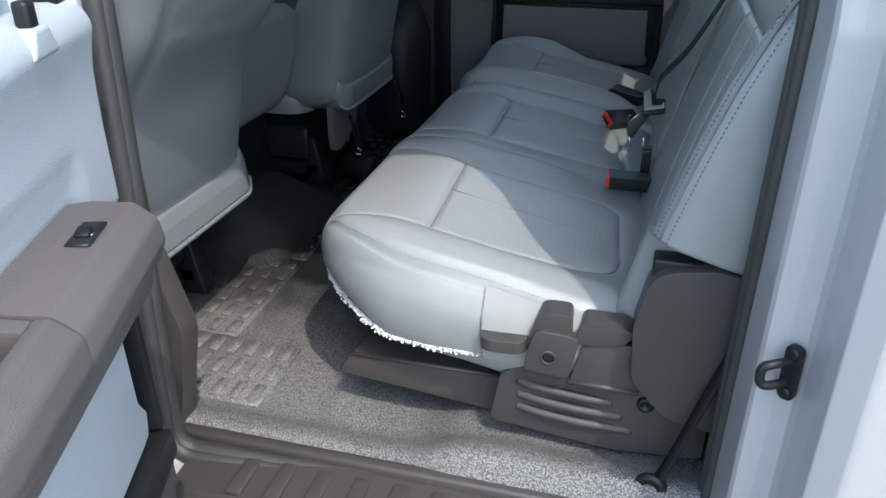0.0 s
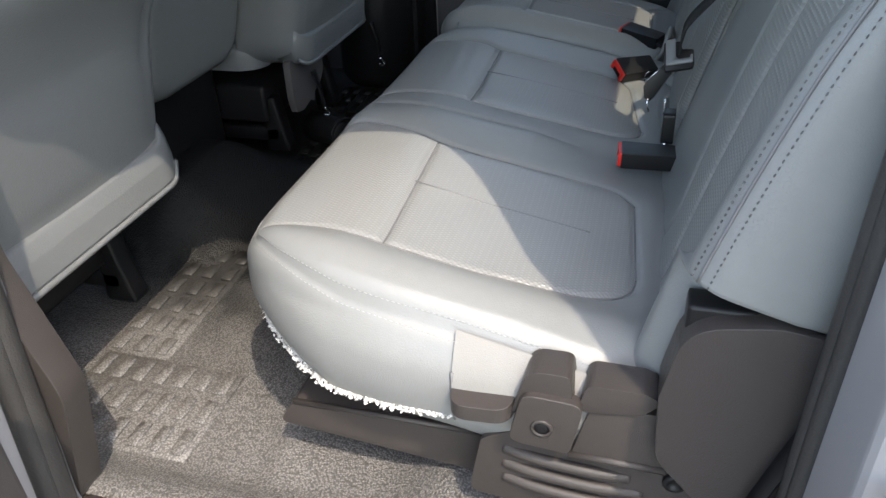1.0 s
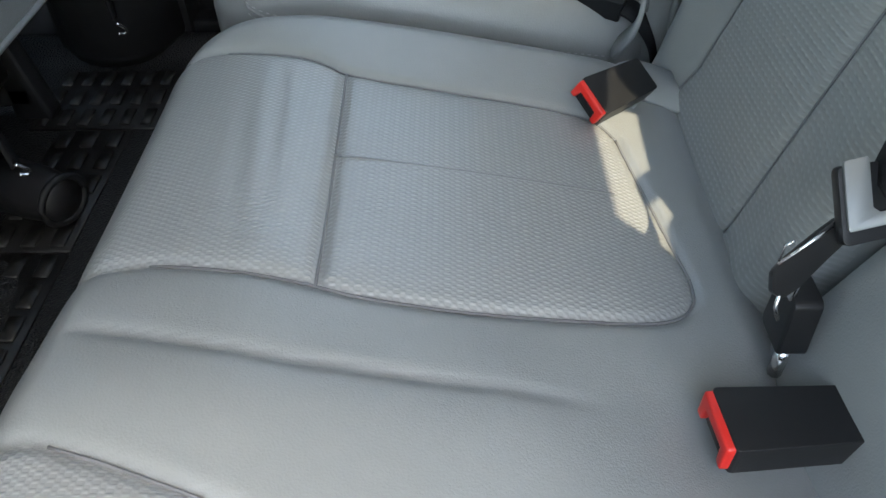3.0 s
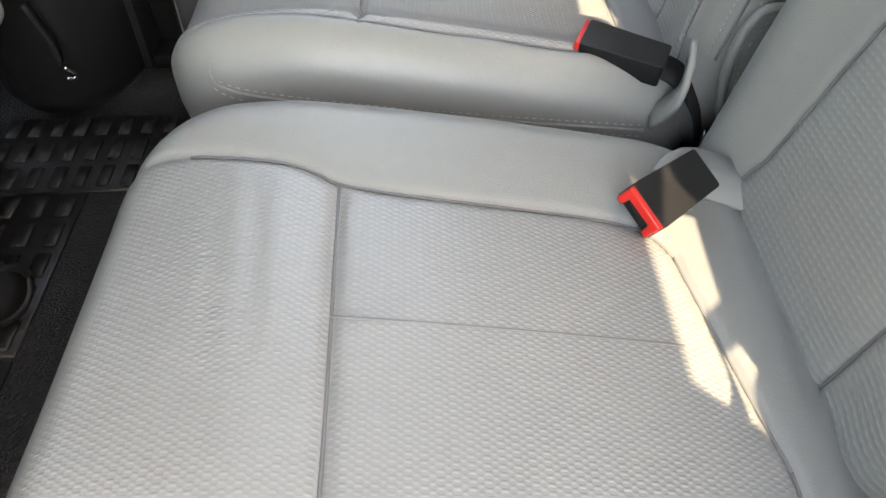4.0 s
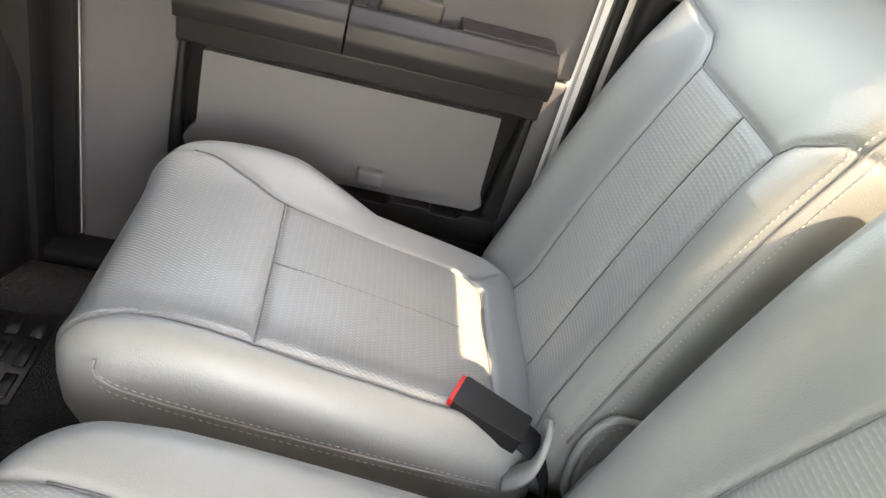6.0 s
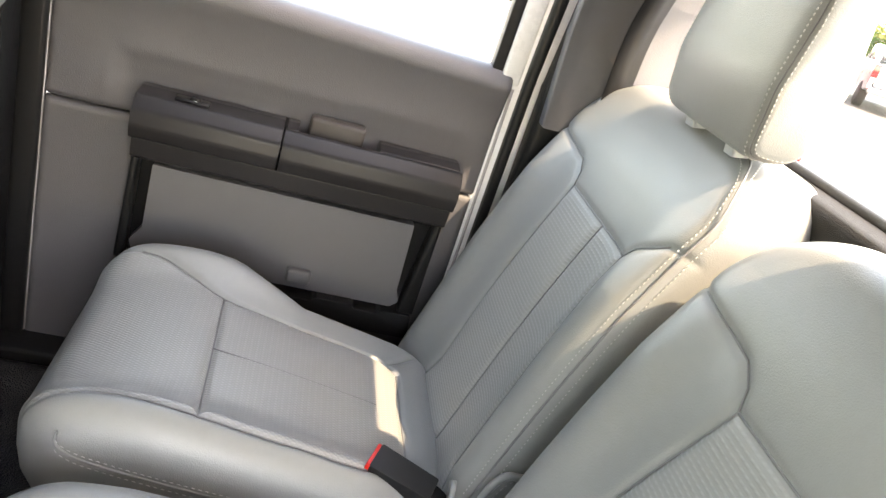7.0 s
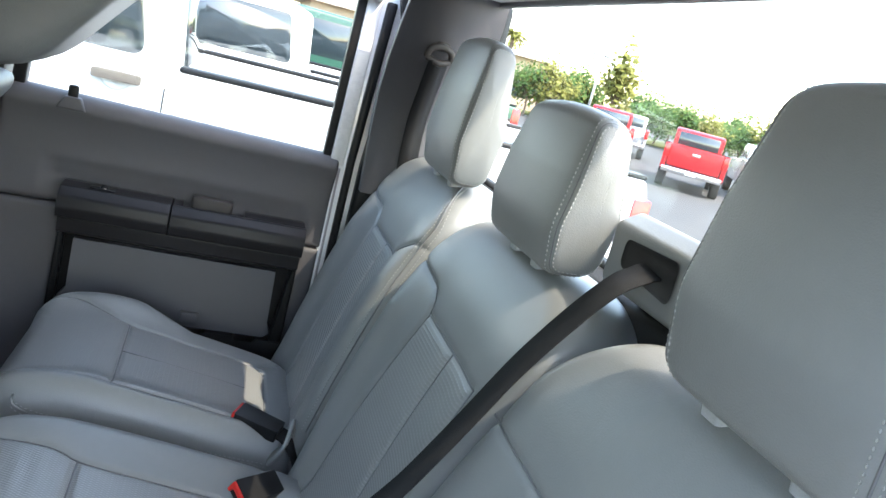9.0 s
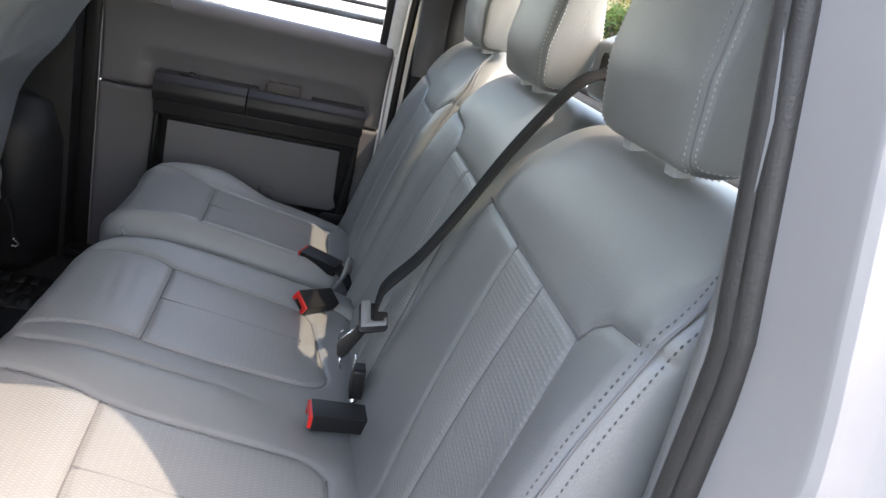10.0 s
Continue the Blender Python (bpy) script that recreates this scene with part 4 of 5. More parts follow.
part("stitching", stitches(sewn([(u, v + 0.0055) for u, v in edge_seam], -0.0022), mat=THREAD, length=0.0042, gap=0.0022, r=0.0006), None, cushion, "pale thread along the cushion edge")
# torn cloth under the front corner
fr_v, fr_f = [], []
rs = random.Random(4)
edge = [(-0.188, -0.45)] + [(-0.018 - 0.17 * math.cos(a), -0.538 - 0.17 * math.sin(a)) for a in np.linspace(0, math.pi / 2, 9)] + [(0.118, -0.708)]
for (a, b) in zip(densify(edge, 0.0032), densify(edge, 0.0032)[1:]):
    x0, y0, z0 = seat_place(a[0], a[1], 1.086)
    sag = 0.5 + 0.5 * math.sin(a[0] * 61 + a[1] * 47)
    for k in range(7):
        x, y = x0 + 0.004 + rs.uniform(-0.004, 0.004), y0 + 0.003 + rs.uniform(-0.004, 0.004)
        ln = rs.uniform(0.0015, 0.0040) + 0.003 * sag * rs.random()
        dx, dy = rs.uniform(-0.004, 0.004), rs.uniform(-0.005, 0.003)
        i = len(fr_v)
        fr_v += [(x, y, z0), (x + 0.0022, y, z0), (x + dx, y + dy, z0 - ln), (x, y + 0.002, z0)]
        fr_f += [(i, i + 1, i + 2), (i + 1, i + 3, i + 2), (i + 3, i, i + 2)]
    for k in range(2):
        # curled tuft
        x, y, z = x0 + rs.uniform(-0.002, 0.006), y0 + rs.uniform(-0.002, 0.005), z0 - rs.uniform(0.0, 0.005) - 0.003 * sag
        a, b, c = rs.uniform(0.0014, 0.0032), rs.uniform(0.0014, 0.0030), rs.uniform(0.0012, 0.0034)
        i = len(fr_v)
        fr_v += [(x + a, y, z), (x, y + b, z), (x - a, y, z), (x, y - b, z), (x + rs.uniform(-a, a) * 0.5, y, z + c), (x, y + rs.uniform(-b, b) * 0.5, z - c)]
        fr_f += [(i + p, i + (p + 1) % 4, i + 4) for p in range(4)] + [(i + (p + 1) % 4, i + p, i + 5) for p in range(4)]
part("torn_edge", mesh_of("torn_edge", fr_v, fr_f, FRAY, smooth=False), None, cushion, "white frayed cloth hanging under the cushion")
xs = np.linspace(0.124, 0.335, 24)
cl_v, cl_f = [], []
for u in xs:
    rows = []
    for v in np.linspace(-0.690, -0.708, 7):
        dist = v + 0.708
        rows.append((v, float(near_top(np.array(u), np.array(v))) - (0.042 - math.sqrt(max(0.0, 0.042 ** 2 - (0.042 - dist) ** 2)))))
    rows += [(-0.708, z) for z in np.linspace(rows[-1][1] - 0.012, 1.078, 6)]
    for v, h in rows:
        x, y, z = seat_place(u, v, h)
        cl_v.append((x, y - 0.0030, z + 0.0035))
for i in range(len(xs) - 1):
    for k in range(12):
        cl_f.append((i * 13 + k, i * 13 + k + 1, i * 13 + k + 14, i * 13 + k + 13))
part("side_panel", mesh_of("side_panel", cl_v, cl_f, SIDE_CLOTH), None, cushion, "pale cloth side of the cushion")
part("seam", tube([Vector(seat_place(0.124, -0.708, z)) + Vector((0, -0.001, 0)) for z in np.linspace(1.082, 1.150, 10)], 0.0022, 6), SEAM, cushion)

single = thing("rear_single_seat", "grey vinyl single rear seat with embossed insert", "seat")
lfar = insert_lines([(-0.30, 0.345), (-0.15, 0.349), (-0.112, 0.356), (-0.044, 0.347), (0.0, 0.343), (0.077, 0.339), (0.128, 0.340), (0.202, 0.340), (0.255, 0.352), (0.276, 0.385)], [(-0.30, 0.705), (-0.134, 0.690), (-0.062, 0.660), (0.0, 0.627), (0.072, 0.622), (0.15, 0.620), (0.21, 0.622), (0.25, 0.614), (0.274, 0.59)], 0.492, 0.008)
me = pad("cushion", -0.188, 0.345, 0.300, 0.745, 0.075, far_top, seat_place, 0.042, 0.135, seams=[lfar[0], lfar[1], lfar[2], lfar[4]] + [[(0.262, 0.62), (0.30, 0.68)]], inserts=[lfar[5]], mats=[VINYL, INSERT_SEAT], step=0.0032, tuck=0.02)
cush2 = part("cushion", me, None, single)
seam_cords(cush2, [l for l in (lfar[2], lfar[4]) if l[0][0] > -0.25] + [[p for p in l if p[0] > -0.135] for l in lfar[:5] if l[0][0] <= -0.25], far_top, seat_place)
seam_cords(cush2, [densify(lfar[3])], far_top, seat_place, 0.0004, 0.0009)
welt = smooth_path([(-0.128, 0.306, 1.214), (-0.129, 0.3035, 1.204), (-0.121, 0.3012, 1.194), (-0.092, 0.3003, 1.183), (-0.005, 0.3002, 1.166), (0.13, 0.3002, 1.146), (0.28, 0.3002, 1.127)], 10)
part("welt", tube(welt, 0.0018, 8), VINYL, cush2, "rolled welt along the cushion side")
part("stitching", stitches([p + Vector((0, -0.0014, 0.0065)) for p in welt[14:]], mat=THREAD, r=0.0006), None, cush2, "pale thread along the welt")
part("stitching", stitches([p + Vector((0, -0.0014, -0.0065)) for p in welt[14:]], mat=THREAD, r=0.0006), None, cush2, "pale thread along the welt")

LEAN, EDGE = 0.335, 0.034


def back_place(v, s, h):
    """A point of a backrest: v across, s height, h how far it stands out of the back plane."""
    v -= 0.20 * (s - 1.37) * math.exp(-((v + 0.164) / 0.12) ** 2)
    return (0.356 + LEAN * (s - 1.20) - h, v, s + 0.30 * h)


def backrest(parent, y0, y1, t0, t1, b0, b1, mid, z1, edge_sides, near_shoulder=True, place=back_place, foot=1.19, flat=False, side_roll=0.0, turn=1.5, low=0.016, high=0.016):
    """One backrest: bolsters, insert in two panels, plain yoke on top, rounded shoulders, stitched edges."""
    c = (y0 + y1) / 2

    def top(u, s):
        w = (u - c) / ((y1 - y0) / 2)
        belly = 0.012 * np.sin(np.clip((s - 1.16) / (z1 - 1.16), 0, 1) * np.pi)
        bol = np.where(w < 0, low, high) * np.exp(-((np.abs(w) - 0.78) / 0.18) ** 2) * np.clip((1.60 - s) / 0.12, 0, 1)
        crown = -0.030 * np.clip((s - (z1 - 0.12)) / 0.12, 0, 1) ** 2
        return 0.012 + belly + bol + crown + side_roll * np.exp(-((u - y0) / 0.055) ** 2) * np.clip((z1 - s) / 0.10, 0, 1)
    yoke = 1.513
    left = [(b0 - 0.035, 1.10), (b0, 1.19), (b0 + (t0 - b0) * 0.35 - 0.004, 1.31), (t0, yoke)]
    right = [(b1 + 0.035, 1.10), (b1, 1.19), (b1 + (t1 - b1) * 0.35 + 0.004, 1.31), (t1, yoke)]
    sh0 = [left[-1], (t0 - 0.012, yoke + 0.018), (t0 - 0.035, yoke + 0.032), (y0 + 0.030, yoke + 0.045), (y0 + 0.004, yoke + 0.048)]
    sh1 = [right[-1], (t1 + 0.012, yoke + 0.018), (t1 + 0.035, yoke + 0.032), (y1 - 0.030, yoke + 0.045), (y1 - 0.004, yoke + 0.048)]
    if flat:
        sh1 = [right[-1], ((t1 + y1) / 2, yoke + 0.003), (y1 - 0.030, yoke + 0.005), (y1 - 0.004, yoke + 0.006)]
    seams = [left, right, [left[-1], right[-1]], [(mid - 0.006, 1.12), (mid, yoke)], sh1] + ([sh0] if near_shoulder else [])
    me = pad("backrest", y0, y1, 1.06, z1, 0.105, top, place, EDGE, 0.09, seams=seams, inserts=[left + right[::-1]], mats=[VINYL, INSERT_BACK], step=0.0034, tuck=0.03, groove=0.0032, puff=0.0022, puff_w=0.014)
    b = part("backrest", me, None, parent)
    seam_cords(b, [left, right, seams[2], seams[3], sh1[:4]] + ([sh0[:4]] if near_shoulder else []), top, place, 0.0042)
    for sgn, mt in edge_sides:
        edge = y0 if sgn < 0 else y1
        for k, off in enumerate((0.0045, 0.0105, 0.0165)):
            line = [(edge - sgn * off, s) for s in np.linspace(foot, z1 - 0.10, 36)]
            line += [(edge - sgn * (off + 0.090 * (1 - math.cos(a))), z1 - 0.10 + (0.098 - off) * math.sin(a)) for a in np.linspace(0.1, turn, 18)]
            pts = []
            for u, s in line:
                dist = min(abs(u - edge), z1 - s)
                roll = EDGE - math.sqrt(max(0, EDGE ** 2 - (EDGE - dist) ** 2)) if dist < EDGE else 0
                pts.append(place(u, s, float(top(np.array(u), np.array(s))) - roll + 0.0018))
            if k == 1:
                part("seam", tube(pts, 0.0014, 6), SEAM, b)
            else:
                part("stitching", stitches(pts, mat=mt, length=0.0032, gap=0.0030, r=0.0008), None, b, "double row of thread along the edge")
    return b


def near_back_place(v, s, h):
    """The near backrest: its outer side stops at a hem, with the recliner in the hollow below it."""
    low = min(1.0, max(0.0, (1.290 - s) / 0.018)) * min(1.0, max(0.0, (-0.655 - v) / 0.05))
    return back_place(v + 0.055 * low, s, h)


near_back = backrest(bench, -0.742, -0.166, -0.605, -0.372, -0.690, -0.408, -0.487, 1.676, [(-1, DARK_THREAD)], True, near_back_place, 1.292, True, 0.024, 0.8, 0.016, 0.005)
# Added black plate: shade for the hollow under the hem.
part("hollow_plate", box(0.342, 0.46, -0.722, -0.690, 1.10, 1.272, 0.004), BLACK, bench, "black plate filling in the dark hollow below the hem")
mid_back = backrest(bench, -0.162, 0.270, -0.113, 0.109, -0.160, 0.168, -0.022, 1.676, [], False, low=0.006)
far_back = backrest(single, 0.306, 0.795, 0.389, 0.621, 0.368, 0.620, 0.484, 1.688, [(-1, PALE_THREAD)])


def headrest(parent, c, w, z0, z1, x0, apart, narrow=0.0):
    """A headrest: one panel wraps the front and the top, two flat side panels are sewn to it."""
    hw, hh, mz, n = w / 2, (z1 - z0) / 2, (z0 + z1) / 2, 72
    tall = 2 * hh
    side = round_poly([(0.006, 0), (0.064, 0), (0.078, 0.38 * tall), (0.056, tall - 0.006), (0.016, tall), (0.002, 0.62 * tall), (-0.005, 0.30 * tall)], [0.022, 0.030, 0.07, 0.024, 0.026, 0.10, 0.10], 9)
    m = len(side)
    cd, cz = 0.040, tall * 0.5

    def at(k, inset, y):
        d, z = side[k]
        share = inset / math.hypot(d - cd, z - cz) if inset < 0.1 else inset
        d, z = d + (cd - d) * share, z + (cz - z) * share
        t = z / hh - 1
        wide = 1 - (0.02 if t < 0 else 0.09) * t * t - (0.10 if t < 0 else 0.09) * t ** 8
        wide -= narrow * max(0.0, t + 0.3) ** 1.3 * min(1.0, max(0.0, (cd - d) / 0.03))
        f = y / hw
        fat = (1 - f * f) * 0.010
        front = 1 if d < cd else -0.5
        return Vector((x0 + d + 0.004 * t - fat * front * (1 - t ** 4), c + y * wide, z0 + z + (0.008 * (1 - f * f) if t > 0.4 else 0)))
    rings = [(-hw - 0.004, 0.98), (-hw - 0.004, 0.84), (-hw - 0.0038, 0.68), (-hw - 0.0030, 0.52), (-hw - 0.0018, 0.016), (-hw, 0.0095), (-hw + 0.0025, 0.0050), (-hw + 0.0045, 0.0062), (-hw + 0.0075, 0.0030), (-hw + 0.014, 0.0008), (-hw + 0.026, 0.0)]
    rings += [(y, 0.0) for y in np.linspace(-hw + 0.045, hw - 0.045, 7)] + [(-y, i) for y, i in rings[::-1]]
    verts = [at(k, i, y) for y, i in rings for k in range(m)]
    faces = [(r * m + k, r * m + (k + 1) % m, (r + 1) * m + (k + 1) % m, (r + 1) * m + k) for r in range(len(rings) - 1) for k in range(m)]
    faces += [tuple(range(m))[::-1], tuple((len(rings) - 1) * m + k for k in range(m))]
    h = part("headrest", mesh_of("headrest", verts, faces, VINYL), None, parent)
    for s in (-1, 1):
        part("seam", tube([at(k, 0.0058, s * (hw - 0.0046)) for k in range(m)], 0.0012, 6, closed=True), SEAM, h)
        for y, i in ((hw - 0.0105, 0.0012), (hw - 0.0002, 0.0085)):
            ring = [at(k, i + 0.0002, s * y) for k in range(m)]
            part("stitching", stitches(ring + ring[:1], mat=PALE_THREAD, length=0.0030, gap=0.0026, r=0.0008), None, h, "pale thread along the seam")
    for dy in (-apart, apart):
        part("guide", prism(round_poly([(-0.011, -0.012), (0.011, -0.012), (0.011, 0.012), (-0.011, 0.012)], 0.005), -0.006, 0.012, "z", 0.003, 2, m=Matrix.Translation((x0 + 0.026, c + dy, z0 - 0.001)) @ Matrix.Rotation(radians(-10), 4, "Y")), PANEL_PALE, h, "pale grey post guide")
    return h


headrest(bench, -0.493, 0.232, 1.668, 1.921, 0.488, 0.052, 0.11)
headrest(bench, -0.004, 0.242, 1.664, 1.858, 0.492, 0.040)
headrest(single, 0.452, 0.242, 1.674, 1.926, 0.490, 0.054)

# housing of the middle belt, on top of the bench's back
hb = prism(round_poly([(0.546, 1.670), (0.64, 1.640), (0.64, 1.735), (0.572, 1.757), (0.546, 1.742)], [0.014, 0.006, 0.006, 0.016, 0.012], 5), -0.300, -0.128, "y", 0.016, 4)
hb.transform(Matrix.Translation((0.012, 0, 0.006)))
hous = part("belt_housing", hb, VINYL, bench, "grey moulded housing of the middle belt")
slot_bm = bmesh.new()
ring_o = [slot_bm.verts.new((0.5450, y, z)) for y, z in round_poly([(-0.240, 1.692), (-0.136, 1.700), (-0.136, 1.728), (-0.240, 1.732)], 0.010, 5)]
ring_l = [slot_bm.verts.new((0.5435, -0.188 + (v.co.y + 0.188) * 1.06, 1.713 + (v.co.z - 1.713) * 1.14)) for v in ring_o]
for i in range(len(ring_o)):
    j = (i + 1) % len(ring_o)
    slot_bm.faces.new((ring_l[i], ring_l[j], ring_o[j], ring_o[i]))
slot_bm.faces.new(ring_o)
slot_bm.transform(Matrix.Translation((0.012, -0.029, 0.006)))
part("slot", slot_bm, BLACK, hous, "dark slot of the belt")

# frames under and beside the bench
base = part("base_frame", prism(round_poly([(-0.125, 0.975), (-0.10, 1.015), (0.16, 1.015), (0.16, 0.945)], 0.008), -0.665, -0.60, "y", 0.008), PLASTIC_WARM, bench, "warm grey base rail under the bench")
part("rail_edge", tube([(-0.10, -0.664, 1.014), (0.14, -0.664, 1.014)], 0.004, 8), PLASTIC_WARM, base)
low = part("lower_shield", prism(round_poly([(0.125, 0.955), (0.14, 1.04), (0.22, 1.085), (0.43, 1.085), (0.43, 0.945), (0.30, 0.935)], 0.012), -0.716, -0.66, "y", 0.010), PLASTIC_WARM, bench, "warm grey lower shield of the bench")
for za, xb in ((1.030, 0.30), (1.008, 0.315), (0.986, 0.33)):
    part("ridge", tube(smooth_path([(0.165, -0.712, za), (0.20, -0.718, za - 0.003), (0.26, -0.719, za - 0.008), (xb, -0.712, za - 0.014)], 6), 0.007, 8), PLASTIC_WARM, low)
part("bolt", spin([(0.012, 0), (0.012, 0.005), (0.007, 0.007), (0.006, 0.004)], (0.345, -0.716, 1.026), (0, -1, 0), 14), BLACK, low)
# Added black block that fills in the shade below the cushions.
part("under_box", box(-0.06, 0.40, -0.60, 0.72, 0.94, 1.06, 0.01), BLACK, bench, "black filler added for the shade under the cushions")
cover = part("recliner_cover", prism(round_poly([(0.316, 1.10), (0.311, 1.18), (0.326, 1.262), (0.40, 1.274), (0.468, 1.262), (0.482, 1.10), (0.45, 1.03), (0.365, 1.045)], [0.05, 0.06, 0.045, 0.05, 0.04, 0.05, 0.03, 0.06], 7), -0.756, -0.712, "y", 0.016, 4), PLASTIC_WARM, bench, "warm grey recliner cover")
brk = part("latch_bracket", prism(round_poly([(0.170, 1.088), (0.234, 1.082), (0.246, 1.150), (0.184, 1.154)], [0.012, 0.010, 0.014, 0.016], 5), -0.752, -0.736, "y", 0.006, 3), PLASTIC_WARM, bench, "warm grey latch bracket with a hole")
part("hole_rim", spin([(0.0115, 0), (0.0115, 0.002), (0.0085, 0.0028), (0.0080, 0.0003)], (0.205, -0.7515, 1.113), (0, -1, 0), 18), PLASTIC_WARM, brk)
part("hole", spin([(0.0082, 0), (0.0082, 0.001), (0.004, 0.0012)], (0.205, -0.7515, 1.113), (0, -1, 0), 16), BLACK, brk)
part("top_fold", prism(round_poly([(0.172, 1.12), (0.236, 1.12), (0.230, 1.178), (0.188, 1.178)], [0.004, 0.004, 0.010, 0.020], 5), -0.744, -0.706, "y", 0.007, 3), PLASTIC_WARM, brk)
lever = part("release_lever", prism(round_poly([(0.108, -0.760), (0.174, -0.756), (0.174, -0.712), (0.108, -0.712)], [0.028, 0.022, 0.01, 0.015], 8), 1.113, 1.132, "z", 0.009, 4), PLASTIC_WARM, bench, "warm grey release lever")
shield = part("side_shield", prism(round_poly([(0.234, 1.068), (0.335, 1.068), (0.335, 1.140), (0.268, 1.142), (0.250, 1.134)], [0.003, 0.01, 0.01, 0.006, 0.010], 4), -0.739, -0.705, "y", 0.004, 2), PLASTIC_WARM, bench, "warm grey plastic side shield")
part("shield_arm", prism(round_poly([(0.238, 1.135), (0.246, 1.170), (0.300, 1.169), (0.318, 1.160), (0.300, 1.142), (0.262, 1.136)], [0.006, 0.012, 0.014, 0.006, 0.012, 0.008], 5), -0.7425, -0.704, "y", 0.007, 3), PLASTIC_WARM, shield)
part("shield_lip", tube([(0.232, -0.739, 1.070), (0.33, -0.739, 1.068)], 0.0045, 8), PLASTIC_WARM, shield)

for ob in (cover, brk, shield, lever):
    ob.location = (0.016, 0.014, 0.0)
low.location = (0.012, 0.004, 0.016)


# ---- belts and buckles ----
def buckle(name, label, at, turn, tip, roll_deg, size=1.0, group="seat belt buckles"):
    """A buckle: black body with a slot, red button, and the strap that holds it. It points along -x before turning."""
    M = Matrix.Translation(at) @ Matrix.Rotation(radians(turn), 4, "Z") @ Matrix.Rotation(radians(tip), 4, "Y") @ Matrix.Rotation(radians(roll_deg), 4, "X") @ Matrix.Scale(size, 4)
    t = thing(name, label, "seat belt buckle", group)
    body = prism(round_poly([(-0.002, -0.024), (0.088, -0.021), (0.088, 0.021), (-0.002, 0.024)], 0.004, 3), -0.0125, 0.0125, "z", 0.004, 3)
    body.transform(M)
    b = part("body", body, BLACK, t)
    r = prism([(-0.0222, -0.0105), (-0.0150, -0.0105), (-0.0135, 0.0020), (0.0135, 0.0020), (0.0150, -0.0105), (0.0222, -0.0105), (0.0222, 0.0118), (-0.0222, 0.0118)], -0.007, 0.004, "x", 0.002, 2)
    r.transform(M)
    part("button", r, RED, b, "red release button")
    s = box(-0.0035, 0.001, -0.0128, 0.0128, -0.0100, 0.0012, 0.001, 1)
    s.transform(M)
    part("slot", s, BLACK, b)
    return t, M


b1, m1 = buckle("seat_belt_buckle", "black seat belt buckle with red button lying on the cushion", (0.259, -0.236, 1.184), 4, 2, 0, 0.95)
part("strap", strap(smooth_path([m1 @ Vector((0.085, 0, 0)), m1 @ Vector((0.12, 0, -0.003)), (0.40, -0.215, 1.15)], 6), 0.036, 0.004, (0, 1, 0)), WEBBING, b1)
b2, m2 = buckle("seat_belt_buckle", "black buckle with red button tilted up in its grey sleeve", (0.228, 0.118, 1.189), 40, 4, 32, 0.86)
part("sleeve", strap(smooth_path([m2 @ Vector((0.060, 0.0, -0.016)), m2 @ Vector((0.10, 0.0, -0.012)), (0.37, 0.17, 1.14)], 6), 0.044, 0.006, m2.to_3x3() @ Vector((0, 1, 0))), VINYL, b2, "grey vinyl sleeve")
b3, m3 = buckle("seat_belt_buckle", "black buckle seen from behind, on a webbing loop", (0.224, 0.360, 1.193), -24, 8, 4, 0.92)
part("strap", strap(smooth_path([m3 @ Vector((0.078, 0, 0)), m3 @ Vector((0.105, 0, -0.006)), m3 @ Vector((0.135, 0, -0.035)), m3 @ Vector((0.150, 0, -0.075))], 6), 0.036, 0.004, m3.to_3x3() @ Vector((0, 1, 0))), WEBBING, b3)
part("loop", strap(smooth_path([(0.285, 0.300, 1.140), (0.305, 0.292, 1.175), (0.315, 0.31, 1.205), (0.325, 0.345, 1.175)], 6), 0.006, 0.026, (0.9, -0.2, 0.1)), VINYL, b3, "grey vinyl loop")

belt = thing("middle_seat_belt", "charcoal shoulder belt drawn down from its housing to a tongue", "seat belt")
run = smooth_path([(0.568, -0.222, 1.718), (0.540, -0.234, 1.714), (0.502, -0.240, 1.690), (0.455, -0.212, 1.600), (0.412, -0.190, 1.50), (0.372, -0.178, 1.42), (0.334, -0.182, 1.372), (0.325, -0.186, 1.350), (0.323, -0.186, 1.326)], 10)
part("webbing", strap(run, 0.035, 0.0025, (0.03, 0.96, 0.14)), WEBBING, belt)
# the tongue's own axes: x along its lower bar, y up the plate, z out of it
TM = Matrix(((0.978, -0.103, -0.027, 0.321), (0.155, 0.631, -0.771, -0.184), (0.147, 0.769, 0.636, 1.324), (0, 0, 0, 1)))
back_plate = [(-0.019, -0.025), (0.022, -0.025), (0.022, 0.002), (0.006, 0.004), (0.004, 0.016), (-0.019, 0.018)]
tongue = part("tongue", prism(round_poly(back_plate, [0.005, 0.006, 0.004, 0.003, 0.003, 0.004], 4), -0.010, -0.002, "z", 0.003, 2, m=TM), BLACK, belt, "black moulded tongue of the belt")
plate_l = [(-0.0165, -0.0175), (0.020, -0.0175), (0.0205, -0.006), (0.0175, -0.0055), (0.016, -0.0105), (0.001, -0.0105), (-0.003, -0.007), (-0.003, 0.020), (-0.0165, 0.020)]
part("tongue_plate", prism(round_poly(plate_l, 0.0018, 3), -0.0022, 0.0006, "z", 0.0007, 1, m=TM), BRUSHED, tongue, "dull metal plate with the belt's slot")
BM = Matrix(((1.0, 0.0135, -0.027, 0.321), (0.023, 0.173, -0.771, -0.184), (-0.015, 1.154, 0.636, 1.324), (0, 0, 0, 1)))
